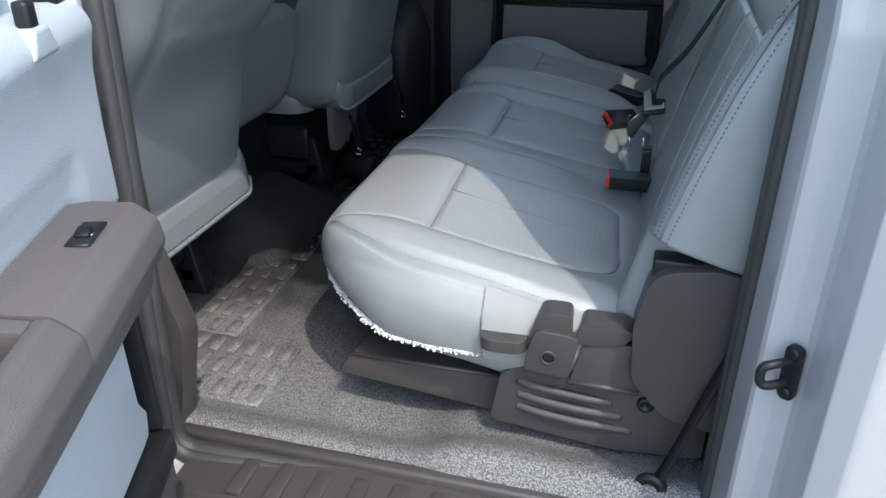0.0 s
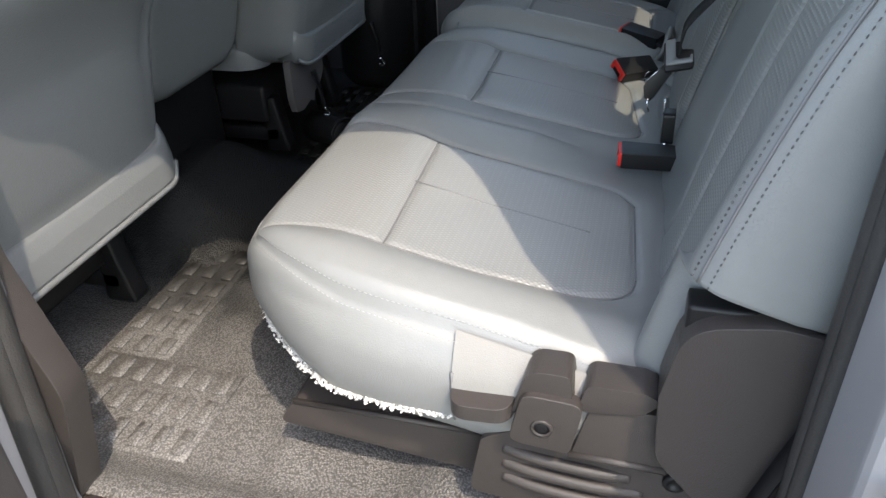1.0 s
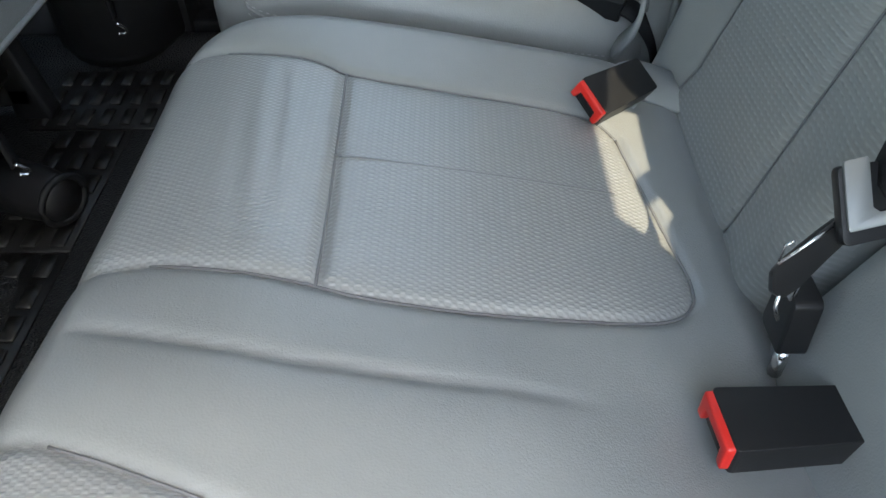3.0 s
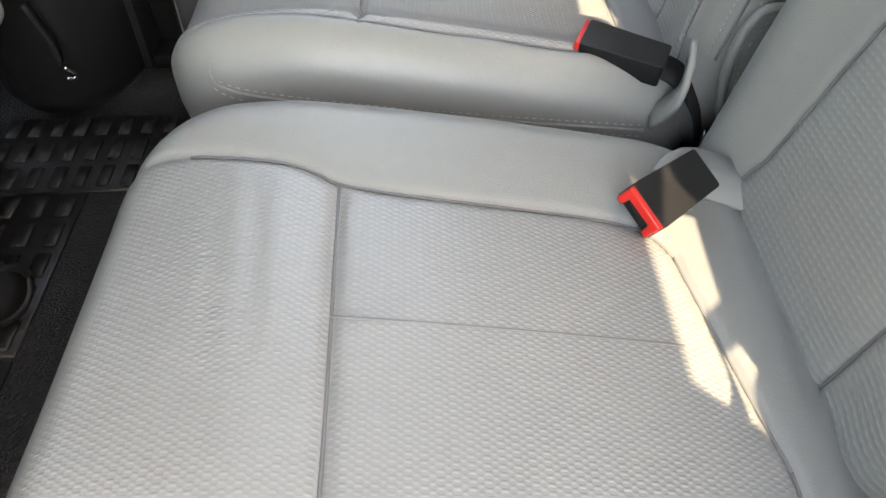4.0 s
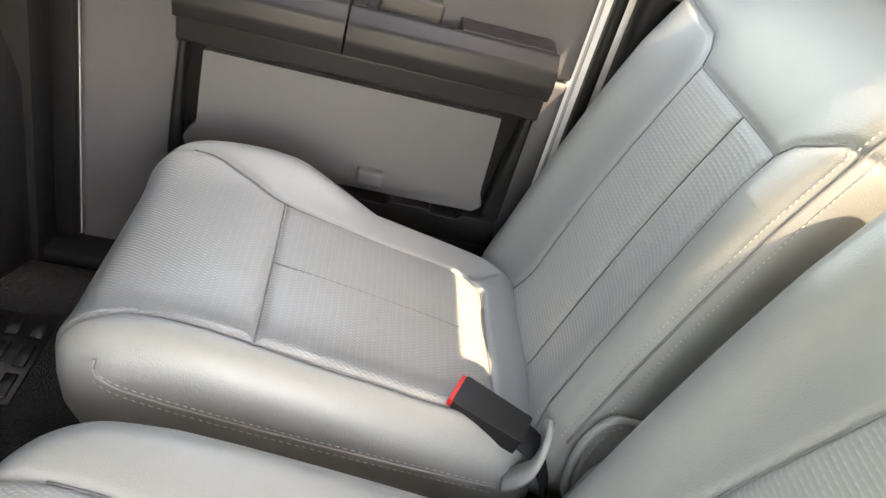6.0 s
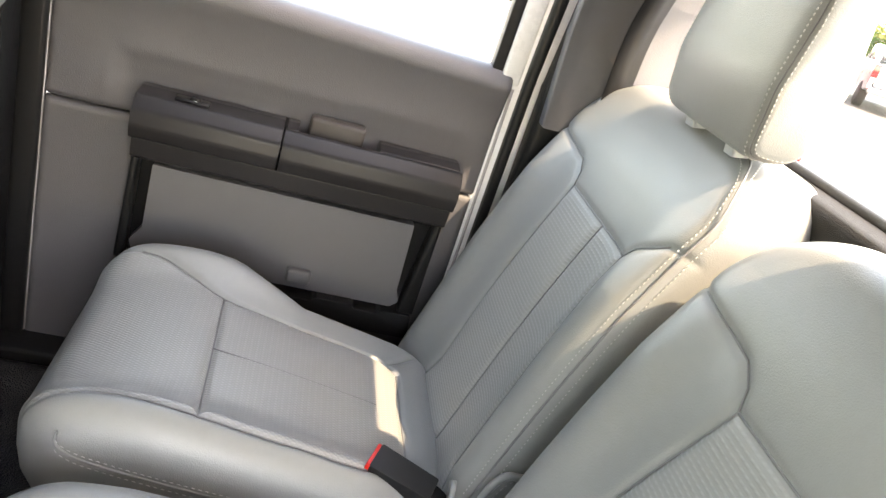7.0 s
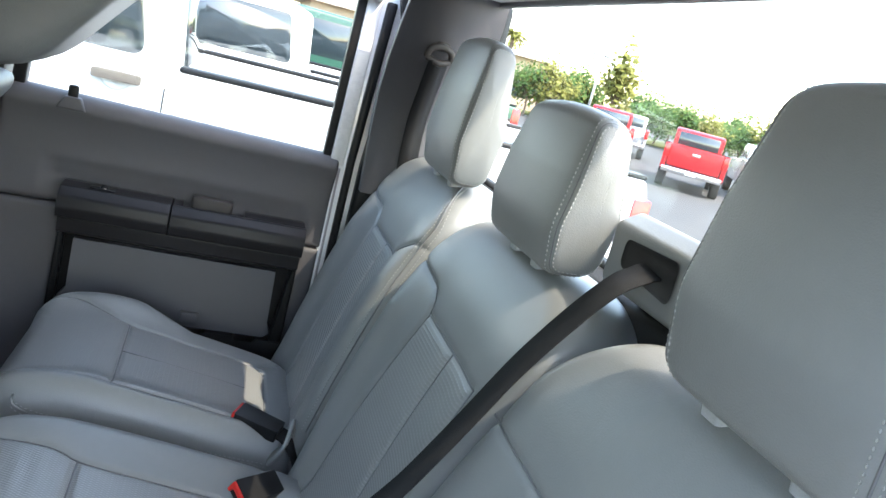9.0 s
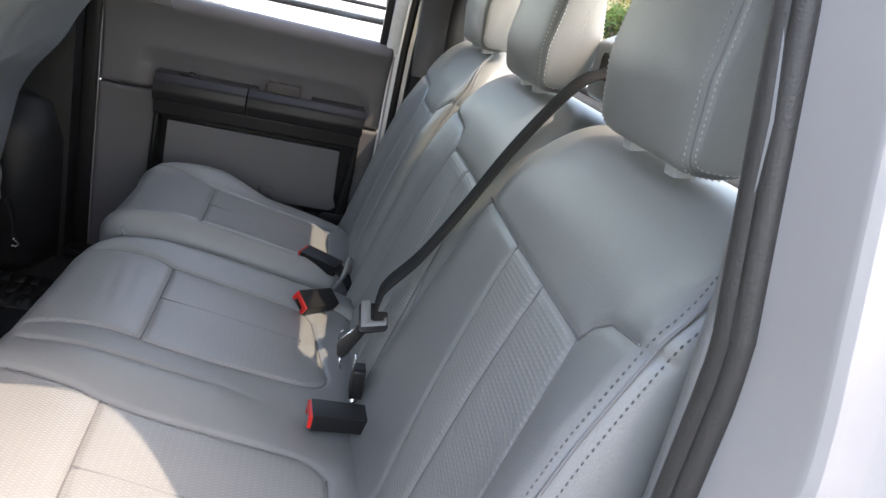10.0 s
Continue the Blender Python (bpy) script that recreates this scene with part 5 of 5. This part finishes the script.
blade = [(-0.013, -0.011), (-0.0025, -0.021), (-0.013, -0.036), (-0.0245, -0.054), (-0.032, -0.061), (-0.039, -0.056), (-0.042, -0.044), (-0.038, -0.037), (-0.022, -0.0195)]
part("tongue_blade", prism(round_poly(blade, 0.005, 4), -0.007, -0.001, "z", 0.002, 2, m=BM), BLACK, tongue)
part("blade_edge", tube([BM @ Vector(p) for p in ((-0.041, -0.039, 0.0), (-0.030, -0.029, 0.0005), (-0.017, -0.018, 0.0))], 0.0010, 6), CHROME, tongue)
part("hook", tube([BM @ Vector(p) for p in ((-0.041, -0.037, 0.0), (-0.0405, -0.028, 0.001), (-0.036, -0.0255, 0.001))], 0.0008, 6), CHROME, tongue)
part("link", tube([BM @ Vector(p) for p in ((-0.034, -0.058, -0.002), (-0.034, -0.066, -0.002), (-0.030, -0.074, -0.003))], 0.0014, 6), CHROME, tongue)
mini = part("anchor_buckle", prism(round_poly([(-0.178, 1.178), (-0.142, 1.178), (-0.144, 1.226), (-0.174, 1.226)], 0.007), 0.312, 0.330, "x", 0.004, 2), BLACK, belt, "small black anchor buckle")
part("anchor_tongue", box(0.310, 0.314, -0.168, -0.154, 1.222, 1.244, 0.0015), CHROME, mini)
part("anchor_pin", tube([(0.318, -0.172, 1.155), (0.318, -0.172, 1.180)], 0.005, 8), CHROME, mini)

far_belt = thing("far_seat_belt", "charcoal shoulder belt hanging on the far rear pillar", "seat belt")
part("webbing", strap(smooth_path([(0.504, 0.683, 1.872), (0.503, 0.706, 1.82), (0.502, 0.740, 1.74), (0.505, 0.752, 1.66), (0.512, 0.756, 1.56)], 8), 0.046, 0.0025, (0.95, 0.2, 0)), BLACK, far_belt)
guide = part("guide_ring", tube(smooth_path([(0.478, 0.690, 1.876), (0.482, 0.683, 1.894), (0.504, 0.681, 1.902), (0.526, 0.683, 1.894), (0.530, 0.690, 1.876), (0.504, 0.686, 1.868), (0.478, 0.690, 1.876)], 6), 0.0075, 10), PLASTIC_WARM, far_belt, "dark grey belt guide ring")
part("guide_bolt", spin([(0.017, 0), (0.017, 0.014), (0.013, 0.019), (0.004, 0.020)], (0.508, 0.705, 1.908), (0, -1, 0.15), 20), PLASTIC_WARM, far_belt)
near_belt = thing("near_seat_belt", "black belt strap at the foot of the near rear pillar", "seat belt")
part("webbing", strap(smooth_path([(0.455, -0.762, 1.20), (0.425, -0.765, 1.10), (0.395, -0.772, 1.00), (0.378, -0.775, 0.955)], 8), 0.017, 0.0022, (0.5, -0.9, 0.1)), BLACK, near_belt)
part("anchor", spin([(0.022, 0), (0.022, 0.006), (0.010, 0.010), (0.009, 0.004)], (0.376, -0.775, 0.955), (-0.2, -1, 0), 16), BLACK, near_belt)

# vinyl flaps at the gap between the two backrests
flap = thing("seat_gap_flap", "grey vinyl flaps tucked between the two backrests", "seat flap")
for y, line in ((0.301, [(0.395, 1.252), (0.366, 1.252), (0.350, 1.225), (0.346, 1.190), (0.350, 1.150), (0.362, 1.125)]), (0.285, [(0.400, 1.222), (0.385, 1.220), (0.364, 1.195), (0.356, 1.165), (0.352, 1.140), (0.362, 1.118)])):
    edge_line = [p for p in smooth_path([(x, z, 0) for x, z in line], 6)]
    body = [(p.x, p.y) for p in edge_line] + [(0.44, 1.118), (0.45, 1.24)]
    leaf = part("leaf", prism(body, y - 0.004, y + 0.004, "y", 0.0025, 2), VINYL, flap)
    part("rim", tube([(p.x, y - 0.002, p.y) for p in edge_line], 0.0052, 8), VINYL, leaf, "rolled edge of the flap")
    part("stitching", stitches([(p.x + 0.010, y - 0.0045, p.y - 0.004) for p in edge_line], mat=THREAD, length=0.004, gap=0.0035, r=0.0009), None, leaf)
latch = thing("seat_back_latch", "black steel latch between the two backrests", "latch")
part("latch_body", box(0.365, 0.44, 0.272, 0.308, 1.06, 1.115, 0.006), BLACK, latch)
part("latch_stud", tube([(0.374, 0.280, 1.166), (0.384, 0.280, 1.178)], 0.005, 8), CHROME, latch)
part("latch_pin", tube([(0.338, 0.292, 1.130), (0.343, 0.292, 1.095)], 0.0016, 6), CHROME, latch)

# ---- front seats ----
def front_seat(y0, y1, label, flare_out, skirt):
    """A front seat from behind: tall back, lower valance, cushion side, rails and feet."""
    t = thing("front_seat", label, "seat", "front seats")
    c = (y0 + y1) / 2

    def place(v, s, h):
        return (-0.472 + 0.20 * (s - 1.15) + 0.62 * max(0.0, s - 1.37) ** 1.3 + h, v, s)

    def top(u, s):
        w = np.abs(u - c) / ((y1 - y0) / 2)
        return 0.02 - 0.022 * w ** 3 + 0.012 * np.exp(-((s - 1.50) / 0.05) ** 2)
    seams = [[(y0 + 0.045, 1.13), (y0 + 0.06, 1.62)], [(y1 - 0.045, 1.13), (y1 - 0.06, 1.62)], [(y0, 1.205), (y1, 1.205)], [(y0 + 0.06, 1.52), (c, 1.50), (y1 - 0.06, 1.52)]]
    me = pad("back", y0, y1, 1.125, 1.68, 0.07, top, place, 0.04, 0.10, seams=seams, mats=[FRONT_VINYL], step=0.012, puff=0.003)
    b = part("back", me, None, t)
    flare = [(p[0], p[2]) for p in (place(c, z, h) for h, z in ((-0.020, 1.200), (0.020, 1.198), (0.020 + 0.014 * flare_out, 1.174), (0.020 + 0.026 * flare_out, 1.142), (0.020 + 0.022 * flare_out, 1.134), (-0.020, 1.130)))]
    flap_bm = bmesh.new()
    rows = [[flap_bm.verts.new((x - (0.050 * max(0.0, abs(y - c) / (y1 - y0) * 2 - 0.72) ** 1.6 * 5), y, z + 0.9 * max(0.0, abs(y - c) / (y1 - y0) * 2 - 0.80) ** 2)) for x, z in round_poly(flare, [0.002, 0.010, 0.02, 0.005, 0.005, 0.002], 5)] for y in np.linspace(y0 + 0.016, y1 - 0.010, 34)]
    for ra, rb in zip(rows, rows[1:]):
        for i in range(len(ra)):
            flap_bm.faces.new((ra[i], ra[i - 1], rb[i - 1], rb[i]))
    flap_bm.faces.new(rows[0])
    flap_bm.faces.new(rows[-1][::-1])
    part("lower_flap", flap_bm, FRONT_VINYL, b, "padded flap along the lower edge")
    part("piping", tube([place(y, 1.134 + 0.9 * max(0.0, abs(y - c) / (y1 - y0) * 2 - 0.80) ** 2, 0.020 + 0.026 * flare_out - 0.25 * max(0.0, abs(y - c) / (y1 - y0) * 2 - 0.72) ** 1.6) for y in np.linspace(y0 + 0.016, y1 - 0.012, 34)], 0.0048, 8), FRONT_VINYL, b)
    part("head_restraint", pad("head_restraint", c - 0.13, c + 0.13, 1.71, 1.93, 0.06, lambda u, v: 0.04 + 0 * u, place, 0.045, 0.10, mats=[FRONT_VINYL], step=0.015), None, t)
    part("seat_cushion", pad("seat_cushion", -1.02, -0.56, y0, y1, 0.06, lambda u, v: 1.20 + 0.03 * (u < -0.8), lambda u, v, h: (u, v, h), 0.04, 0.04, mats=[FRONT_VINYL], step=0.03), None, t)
    if skirt:
        hem = [(y0 + 0.004, 1.145), (y0 + 0.002, 1.06), (y0 + 0.012, 1.026), (y0 + 0.045, 1.020), (y0 + 0.085, 1.030), (y0 + 0.105, 1.018), (y0 + 0.112, 1.040), (y0 + 0.150, 1.052), (y0 + 0.172, 1.075), (y0 + 0.180, 1.145)]
        part("skirt", prism(round_poly(hem, 0.006, 3), -0.500, -0.484, "x", 0.005, 2), SKIRT, t, "grey-brown skirt hanging under the seat back")
    part("under_frame", box(-0.98, -0.58, y0 + 0.04, y1 - 0.04, 0.98, 1.07, 0.01), BLACK, t)
    for y in (y0 + 0.05, y1 - 0.09):
        part("foot", prism([(-0.60, 0.905), (-0.54, 0.905), (-0.545, 0.93), (-0.565, 1.04), (-0.60, 1.04)], y, y + 0.04, "y", 0.006), PLASTIC_DARK, t)
        part("rail", box(-1.0, -0.56, y, y + 0.04, 0.93, 0.965, 0.006), BLACK, t)
    return t


front_seat(-0.745, -0.308, "grey vinyl driver's seat seen from behind", 1.0, False)
front_seat(0.185, 0.62, "grey vinyl front passenger seat seen from behind", 0.25, True)
cons = thing("centre_seat_console", "grey folding centre seat between the front seats", "console")
part("back", pad("back", -0.17, 0.17, 1.16, 1.42, 0.07, lambda u, v: 0.02 + 0 * u, lambda u, v, h: (-0.60 + 0.25 * (v - 1.2) + h, u, v), 0.03, 0.09, mats=[FRONT_VINYL], step=0.015), None, cons)
part("base", box(-1.0, -0.66, -0.17, 0.17, 0.95, 1.17, 0.02), PLASTIC_DARK, cons)
part("hinge", box(-0.635, -0.60, -0.14, 0.02, 1.385, 1.405, 0.004), BLACK, cons)
for y, dz in ((0.27, 0.0), (0.665, -0.01)):
    hk = thing("strap_hook", "small chrome hook on a black strap under the front seat", "hook", "hooks under the passenger seat")
    part("strap", strap(smooth_path([(-0.47, y, 1.10), (-0.455, y, 1.05), (-0.452, y, 1.01)], 5), 0.018, 0.003, (0, 1, 0)), BLACK, hk)
    part("hook", tube(smooth_path([(-0.452, y, 1.012 + dz), (-0.442, y + 0.006, 0.998 + dz), (-0.448, y + 0.010, 0.988 + dz), (-0.456, y + 0.004, 0.992 + dz)], 5), 0.003, 8), CHROME, hk)


# ---- outside ----
g = 900.0
ground = new("ground", mesh_of("ground", [(-g, -g, 0), (g, -g, 0), (g, g, 0), (-g, g, 0)], [(0, 1, 2, 3)], ASPHALT, smooth=False))
tagged(ground, "sunlit grey asphalt of a parking lot", "ground", "", "structure")
verge = part("verge", box(20, 160, 52, 70, 0.0, 0.12, 0.0), GRASS, None)
tagged(verge, "dry grass verge behind the parked cars", "verge", "", "structure")


def wheel(parent, m, r=0.39, w=0.26):
    bm = spin([(r * 0.62, -w / 2), (r * 0.96, -w / 2), (r, -w / 2 + 0.03), (r, w / 2 - 0.03), (r * 0.96, w / 2), (r * 0.62, w / 2)], (0, 0, 0), (0, 1, 0), 24)
    bm.transform(m)
    t = part("wheel", bm, TYRE, parent)
    bm = spin([(r * 0.63, -w * 0.42), (r * 0.58, w * 0.30), (r * 0.2, w * 0.36), (r * 0.05, w * 0.4)], (0, 0, 0), (0, 1, 0), 20)
    bm.transform(m)
    part("rim", bm, SILVER_PAINT, t)


def pickup(name, label, at, heading, paint, group="parked pickups", scale=1.0, bed=1.885, lamp=0.98):
    """A crew cab pickup. Its own x points to its tail, z up, y to its left; length about 5.8 m, tail at x = 0."""
    M = Matrix.Translation(at) @ Matrix.Rotation(radians(heading), 4, "Z") @ Matrix.Scale(scale, 4)
    t = thing(name, label, "pickup truck", group)

    def put(nm, bm, mt, parent=None, lab=""):
        bm.transform(M)
        return part(nm, bm, mt, parent or t, lab)
    e = bed - 1.885
    C = M @ Matrix.Translation((-e, 0, 0))

    def fore(nm, bm, mt, parent=None, lab=""):
        bm.transform(C)
        return part(nm, bm, mt, parent or t, lab)
    side = [(-5.75, 0.55), (-5.75, 0.95), (-5.60, 1.12), (-4.35, 1.20), (-4.30, 1.30), (-1.90, 1.34), (-1.90, 0.55)]
    fore("body", prism(side, -0.98, 0.98, "y", 0.05, 3), paint)
    put("bed_side", prism([(-bed, 0.55), (-bed, 1.40), (-0.05, 1.40), (-0.02, 1.32), (0.0, 0.62), (-0.3, 0.55)], 0.84, 0.98, "y", 0.03, 3), paint)
    put("bed_side", prism([(-bed, 0.55), (-bed, 1.40), (-0.05, 1.40), (-0.02, 1.32), (0.0, 0.62), (-0.3, 0.55)], -0.98, -0.84, "y", 0.03, 3), paint)
    put("bed_floor", box(-bed, -0.06, -0.85, 0.85, 0.72, 0.80, 0.01), BLACK)
    for y in (-0.91, 0.91):
        put("rail_cap", box(-bed, -0.05, y - 0.06, y + 0.06, 1.40, 1.425, 0.01), BLACK)
    tail = put("tailgate", box(-0.09, 0.0, -0.80, 0.80, 0.74, 1.40, 0.02), paint)
    put("tailgate_handle", box(-0.005, 0.012, -0.12, 0.12, 1.16, 1.24, 0.006), CHROME, tail)
    put("bumper", box(-0.08, 0.14, -0.92, 0.92, 0.52, 0.70, 0.03), CHROME)
    put("number_plate", box(0.135, 0.15, -0.16, 0.16, 0.56, 0.68, 0.004), WHITE_PAINT)
    for y in (-0.90, 0.90):
        put("tail_lamp", box(-0.10, 0.012, y - 0.085, y + 0.085, lamp, lamp + 0.40, 0.015), TAIL_RED)
    cab = fore("cab", prism([(-4.10, 1.30), (-3.45, 1.88), (-3.1, 1.94), (-2.1, 1.92), (-1.93, 1.86), (-1.88, 1.30)], -0.80, 0.80, "y", 0.06, 3), paint)
    fore("rear_glass", prism([(-1.888, 1.40), (-1.872, 1.40), (-1.925, 1.82), (-1.94, 1.82)], -0.66, 0.66, "y", 0.004, 1), DARK_GLASS, cab)
    fore("windscreen", prism([(-4.02, 1.40), (-4.0, 1.36), (-3.47, 1.84), (-3.50, 1.86)], -0.68, 0.68, "y", 0.003, 1), DARK_GLASS, cab)
    for s in (-1, 1):
        lo, hi = (0.795, 0.806) if s > 0 else (-0.806, -0.795)
        fore("side_glass", prism(round_poly([(-2.95, 1.42), (-2.05, 1.42), (-2.12, 1.83), (-2.90, 1.83)], 0.06), lo, hi, "y", 0.003, 1), DARK_GLASS, cab)
        fore("side_glass", prism(round_poly([(-3.85, 1.42), (-3.05, 1.42), (-3.05, 1.83), (-3.40, 1.83)], 0.05), lo, hi, "y", 0.003, 1), DARK_GLASS, cab)
        for x in (-0.98 - e * 0.5, -4.75 - e):
            wheel(t, M @ Matrix.Translation((x, s * 0.86, 0.39)))
    return t


def tree(name, label, at, height, spread, leaf, seed, n=900, palm=False):
    """Trunk, limbs and a crown of many small leaves with gaps."""
    r = random.Random(seed)
    t = thing(name, label, "tree", "trees")
    at = Vector(at)
    top = at + Vector((r.uniform(-0.3, 0.3), r.uniform(-0.3, 0.3), height * (0.92 if palm else 0.5)))
    part("trunk", tube(smooth_path([at, at.lerp(top, 0.5) + Vector((0.1, 0.05, 0)), top], 6), [0.03 * height * (1 - 0.03 * k) for k in range(13)] if not palm else 0.16, 10), BARK, t)
    verts, faces = [], []

    def leaf_at(c, size):
        d = Vector((r.gauss(0, 1), r.gauss(0, 1), r.gauss(0, 1))).normalized()
        e = d.orthogonal().normalized() * size * 0.5
        i = len(verts)
        verts.extend([c - e, c + d * size, c + e, c - d * size * 0.6])
        faces.append((i, i + 1, i + 2, i + 3))
    if palm:
        for k in range(26):
            a = k * 2.4
            el = r.uniform(-0.5, 1.1)
            ln = spread * r.uniform(0.8, 1.1)
            for s in np.linspace(0.15, 1, 26):
                c = top + Vector((math.cos(a) * math.cos(el), math.sin(a) * math.cos(el), math.sin(el))) * (ln * s) - Vector((0, 0, 0.55 * ln * s * s))
                leaf_at(c, 0.16 * spread)
    else:
        limbs = []
        for k in range(9):
            a, el = r.uniform(0, 6.28), r.uniform(0.1, 1.3)
            end = top + Vector((math.cos(a) * math.cos(el) * spread, math.sin(a) * math.cos(el) * spread, math.sin(el) * height * 0.42))
            part("limb", tube([top.lerp(at, 0.2), top.lerp(end, 0.5) + Vector((0, 0, 0.2)), end], [0.012 * height, 0.008 * height, 0.003 * height], 6), BARK, t)
            limbs += [end, top.lerp(end, 0.6)]
        for k in range(n):
            c = limbs[k % len(limbs)]
            leaf_at(c + Vector((r.gauss(0, 0.26) * spread, r.gauss(0, 0.26) * spread, r.gauss(0, 0.16) * height)), height * 0.062 * r.uniform(0.6, 1.3))
    part("crown", mesh_of("crown", verts, faces, leaf, smooth=False), None, t)
    return t


def polar(az, dist, z=0.0):
    """A place outside, by the angle from straight across the truck towards its tail."""
    return (0.1 + dist * math.sin(radians(az)), -0.9 + dist * math.cos(radians(az)), z)


# the rest of the truck that the cab belongs to
own = thing("truck_chassis", "white pickup bed, hood and wheels that carry the cab", "pickup truck", "", "structure")
for y0_, y1_ in ((-0.99, -0.86), (0.86, 0.99)):
    part("bed_side", prism(round_poly([(0.92, 0.72), (3.00, 0.72), (3.00, 1.31), (0.92, 1.31)], [0.02, 0.10, 0.04, 0.02]), y0_, y1_, "y", 0.02, 3), WHITE_PAINT, own)
    part("frame_rail", box(-2.9, 3.0, y0_ * 0.45 - 0.04, y0_ * 0.45 + 0.04, 0.56, 0.74, 0.01), BLACK, own)
    part("fender", prism(round_poly([(-2.95, 0.70), (-1.50, 0.70), (-1.50, 1.36), (-2.80, 1.30), (-2.95, 1.10)], [0.05, 0.02, 0.05, 0.12, 0.08]), y0_, y1_, "y", 0.03, 3), WHITE_PAINT, own)
part("bed_floor", box(0.92, 3.0, -0.87, 0.87, 0.74, 0.82, 0.01), BLACK, own)
part("bed_front", box(0.92, 0.97, -0.87, 0.87, 0.80, 1.31, 0.01), WHITE_PAINT, own)
part("tailgate", box(2.93, 3.0, -0.87, 0.87, 0.80, 1.31, 0.015), WHITE_PAINT, own)
part("hood", prism(round_poly([(-2.85, 1.16), (-1.62, 1.28), (-1.56, 1.40), (-2.80, 1.28)], 0.03), -0.87, 0.87, "y", 0.02, 3), WHITE_PAINT, own)
part("grille", box(-2.95, -2.85, -0.87, 0.87, 0.72, 1.20, 0.03), CHROME, own)
for x_ in (-2.15, 1.95):
    for y_ in (-0.84, 0.84):
        wheel(own, Matrix.Translation((x_, y_, 0.40)), 0.40, 0.26)

# white pickup parked alongside, its tail level with ours
adj = pickup("parked_pickup", "white crew cab pickup parked alongside, black bed rails", (2.50, 4.08, 0.0), 0, WHITE_PAINT, scale=1.09, bed=2.44, lamp=0.90)
for nm, b, mt, lab in (("door_handle", prism(round_poly([(-0.535, 1.425), (-0.315, 1.425), (-0.315, 1.470), (-0.535, 1.470)], 0.014), 2.965, 3.005, "y", 0.010), HANDLE, "grey-brown door handle"),
                       ("handle_cup", spin([(0.075, 0), (0.075, 0.006), (0.06, 0.009), (0.05, 0.002)], (-0.43, 3.0135, 1.452), (0, -1, 0), 20), WHITE_PAINT, ""),
                       ("door_gap", box(-0.214, -0.207, 3.009, 3.02, 0.75, 1.44, 0.001), BLACK, "")):
    part(nm, b, mt, adj, lab)

pickup("parked_pickup", "red crew cab pickup seen from its tailgate", (13.5, 19.4, 0), -122, RED_PAINT, scale=0.98)
pickup("parked_pickup", "silver crew cab pickup parked behind the red one", (17.0, 30.6, 0), -119, SILVER_PAINT)
pickup("parked_pickup", "dark red pickup partly hidden by the headrest", (13.0, 24.6, 0), -118, RED_PAINT)
pickup("parked_pickup", "silver pickup parked further along the row", (17.3, 20.4, 0), -119, SILVER_PAINT)
pickup("parked_pickup", "dark green pickup behind the white one", (3.9, 10.6, 0.0), 4, GREEN_PAINT, scale=1.12)
pickup("parked_pickup", "white pickup parked beyond the bed of the nearer one", (2.75, 7.3, 0.0), 0, WHITE_PAINT, scale=1.08)

# low tan building with a pale hipped roof
bld = thing("low_building", "low tan stucco building with a pale hipped roof", "building")
bm_ = box(4, 24, 58, 72, 0, 4.4, 0.02)
part("wall", bm_, STUCCO, bld)
rv = [(3.3, 57.3, 4.4), (24.7, 57.3, 4.4), (24.7, 72.7, 4.4), (3.3, 72.7, 4.4), (10, 65, 7.4), (17, 65, 7.4), (3.3, 57.3, 4.1), (24.7, 57.3, 4.1), (24.7, 72.7, 4.1), (3.3, 72.7, 4.1)]
part("roof", mesh_of("roof", rv, [(0, 1, 5, 4), (1, 2, 5), (2, 3, 4, 5), (3, 0, 4), (6, 7, 1, 0), (7, 8, 2, 1), (8, 9, 3, 2), (9, 6, 0, 3), (9, 8, 7, 6)], ROOFING, smooth=False), None, bld)
for k in range(5):
    w = part("window", box(6 + k * 3.6, 7.6 + k * 3.6, 57.95, 58.02, 1.0, 2.4, 0.01), DARK_GLASS, bld)

rt = random.Random(11)
for k in range(18):
    az = 28.6 + k * 0.95 + rt.uniform(-0.4, 0.4)
    tree("tree", "round green roadside tree", polar(az, 62 + rt.uniform(-4, 10)), rt.uniform(2.2, 3.7), rt.uniform(1.4, 2.1), LEAF if rt.random() < 0.8 else LEAF_YELLOW, 20 + k, 1300)
for k in range(7):
    az = 20.6 + k * 0.72
    tree("tree", "yellow-green shrub by the building", polar(az, 54 + rt.uniform(-2, 3)), rt.uniform(2.8, 3.8), rt.uniform(1.2, 1.8), LEAF_YELLOW if k % 3 else LEAF, 60 + k, 1300)
tree("tree", "tall feathery pale green tree by the lot", polar(26.8, 52), 5.0, 1.0, LEAF_YELLOW, 80, 700)
tree("palm_tree", "small palm tree before the building", polar(18.4, 52), 5.4, 1.0, LEAF_YELLOW, 81, palm=True)
lp = thing("street_lamp", "grey parking lot lamp on a tall pole", "street lamp")
base_ = Vector(polar(25.1, 44))
part("pole", tube([base_, base_ + Vector((0, 0, 4.6))], [0.09, 0.06], 10), POLE_METAL, lp)
for s in (-1, 1):
    part("lamp_head", box(base_.x + s * 0.35 - 0.25, base_.x + s * 0.35 + 0.25, base_.y - 0.15, base_.y + 0.15, 4.5, 4.65, 0.02), POLE_METAL, lp)
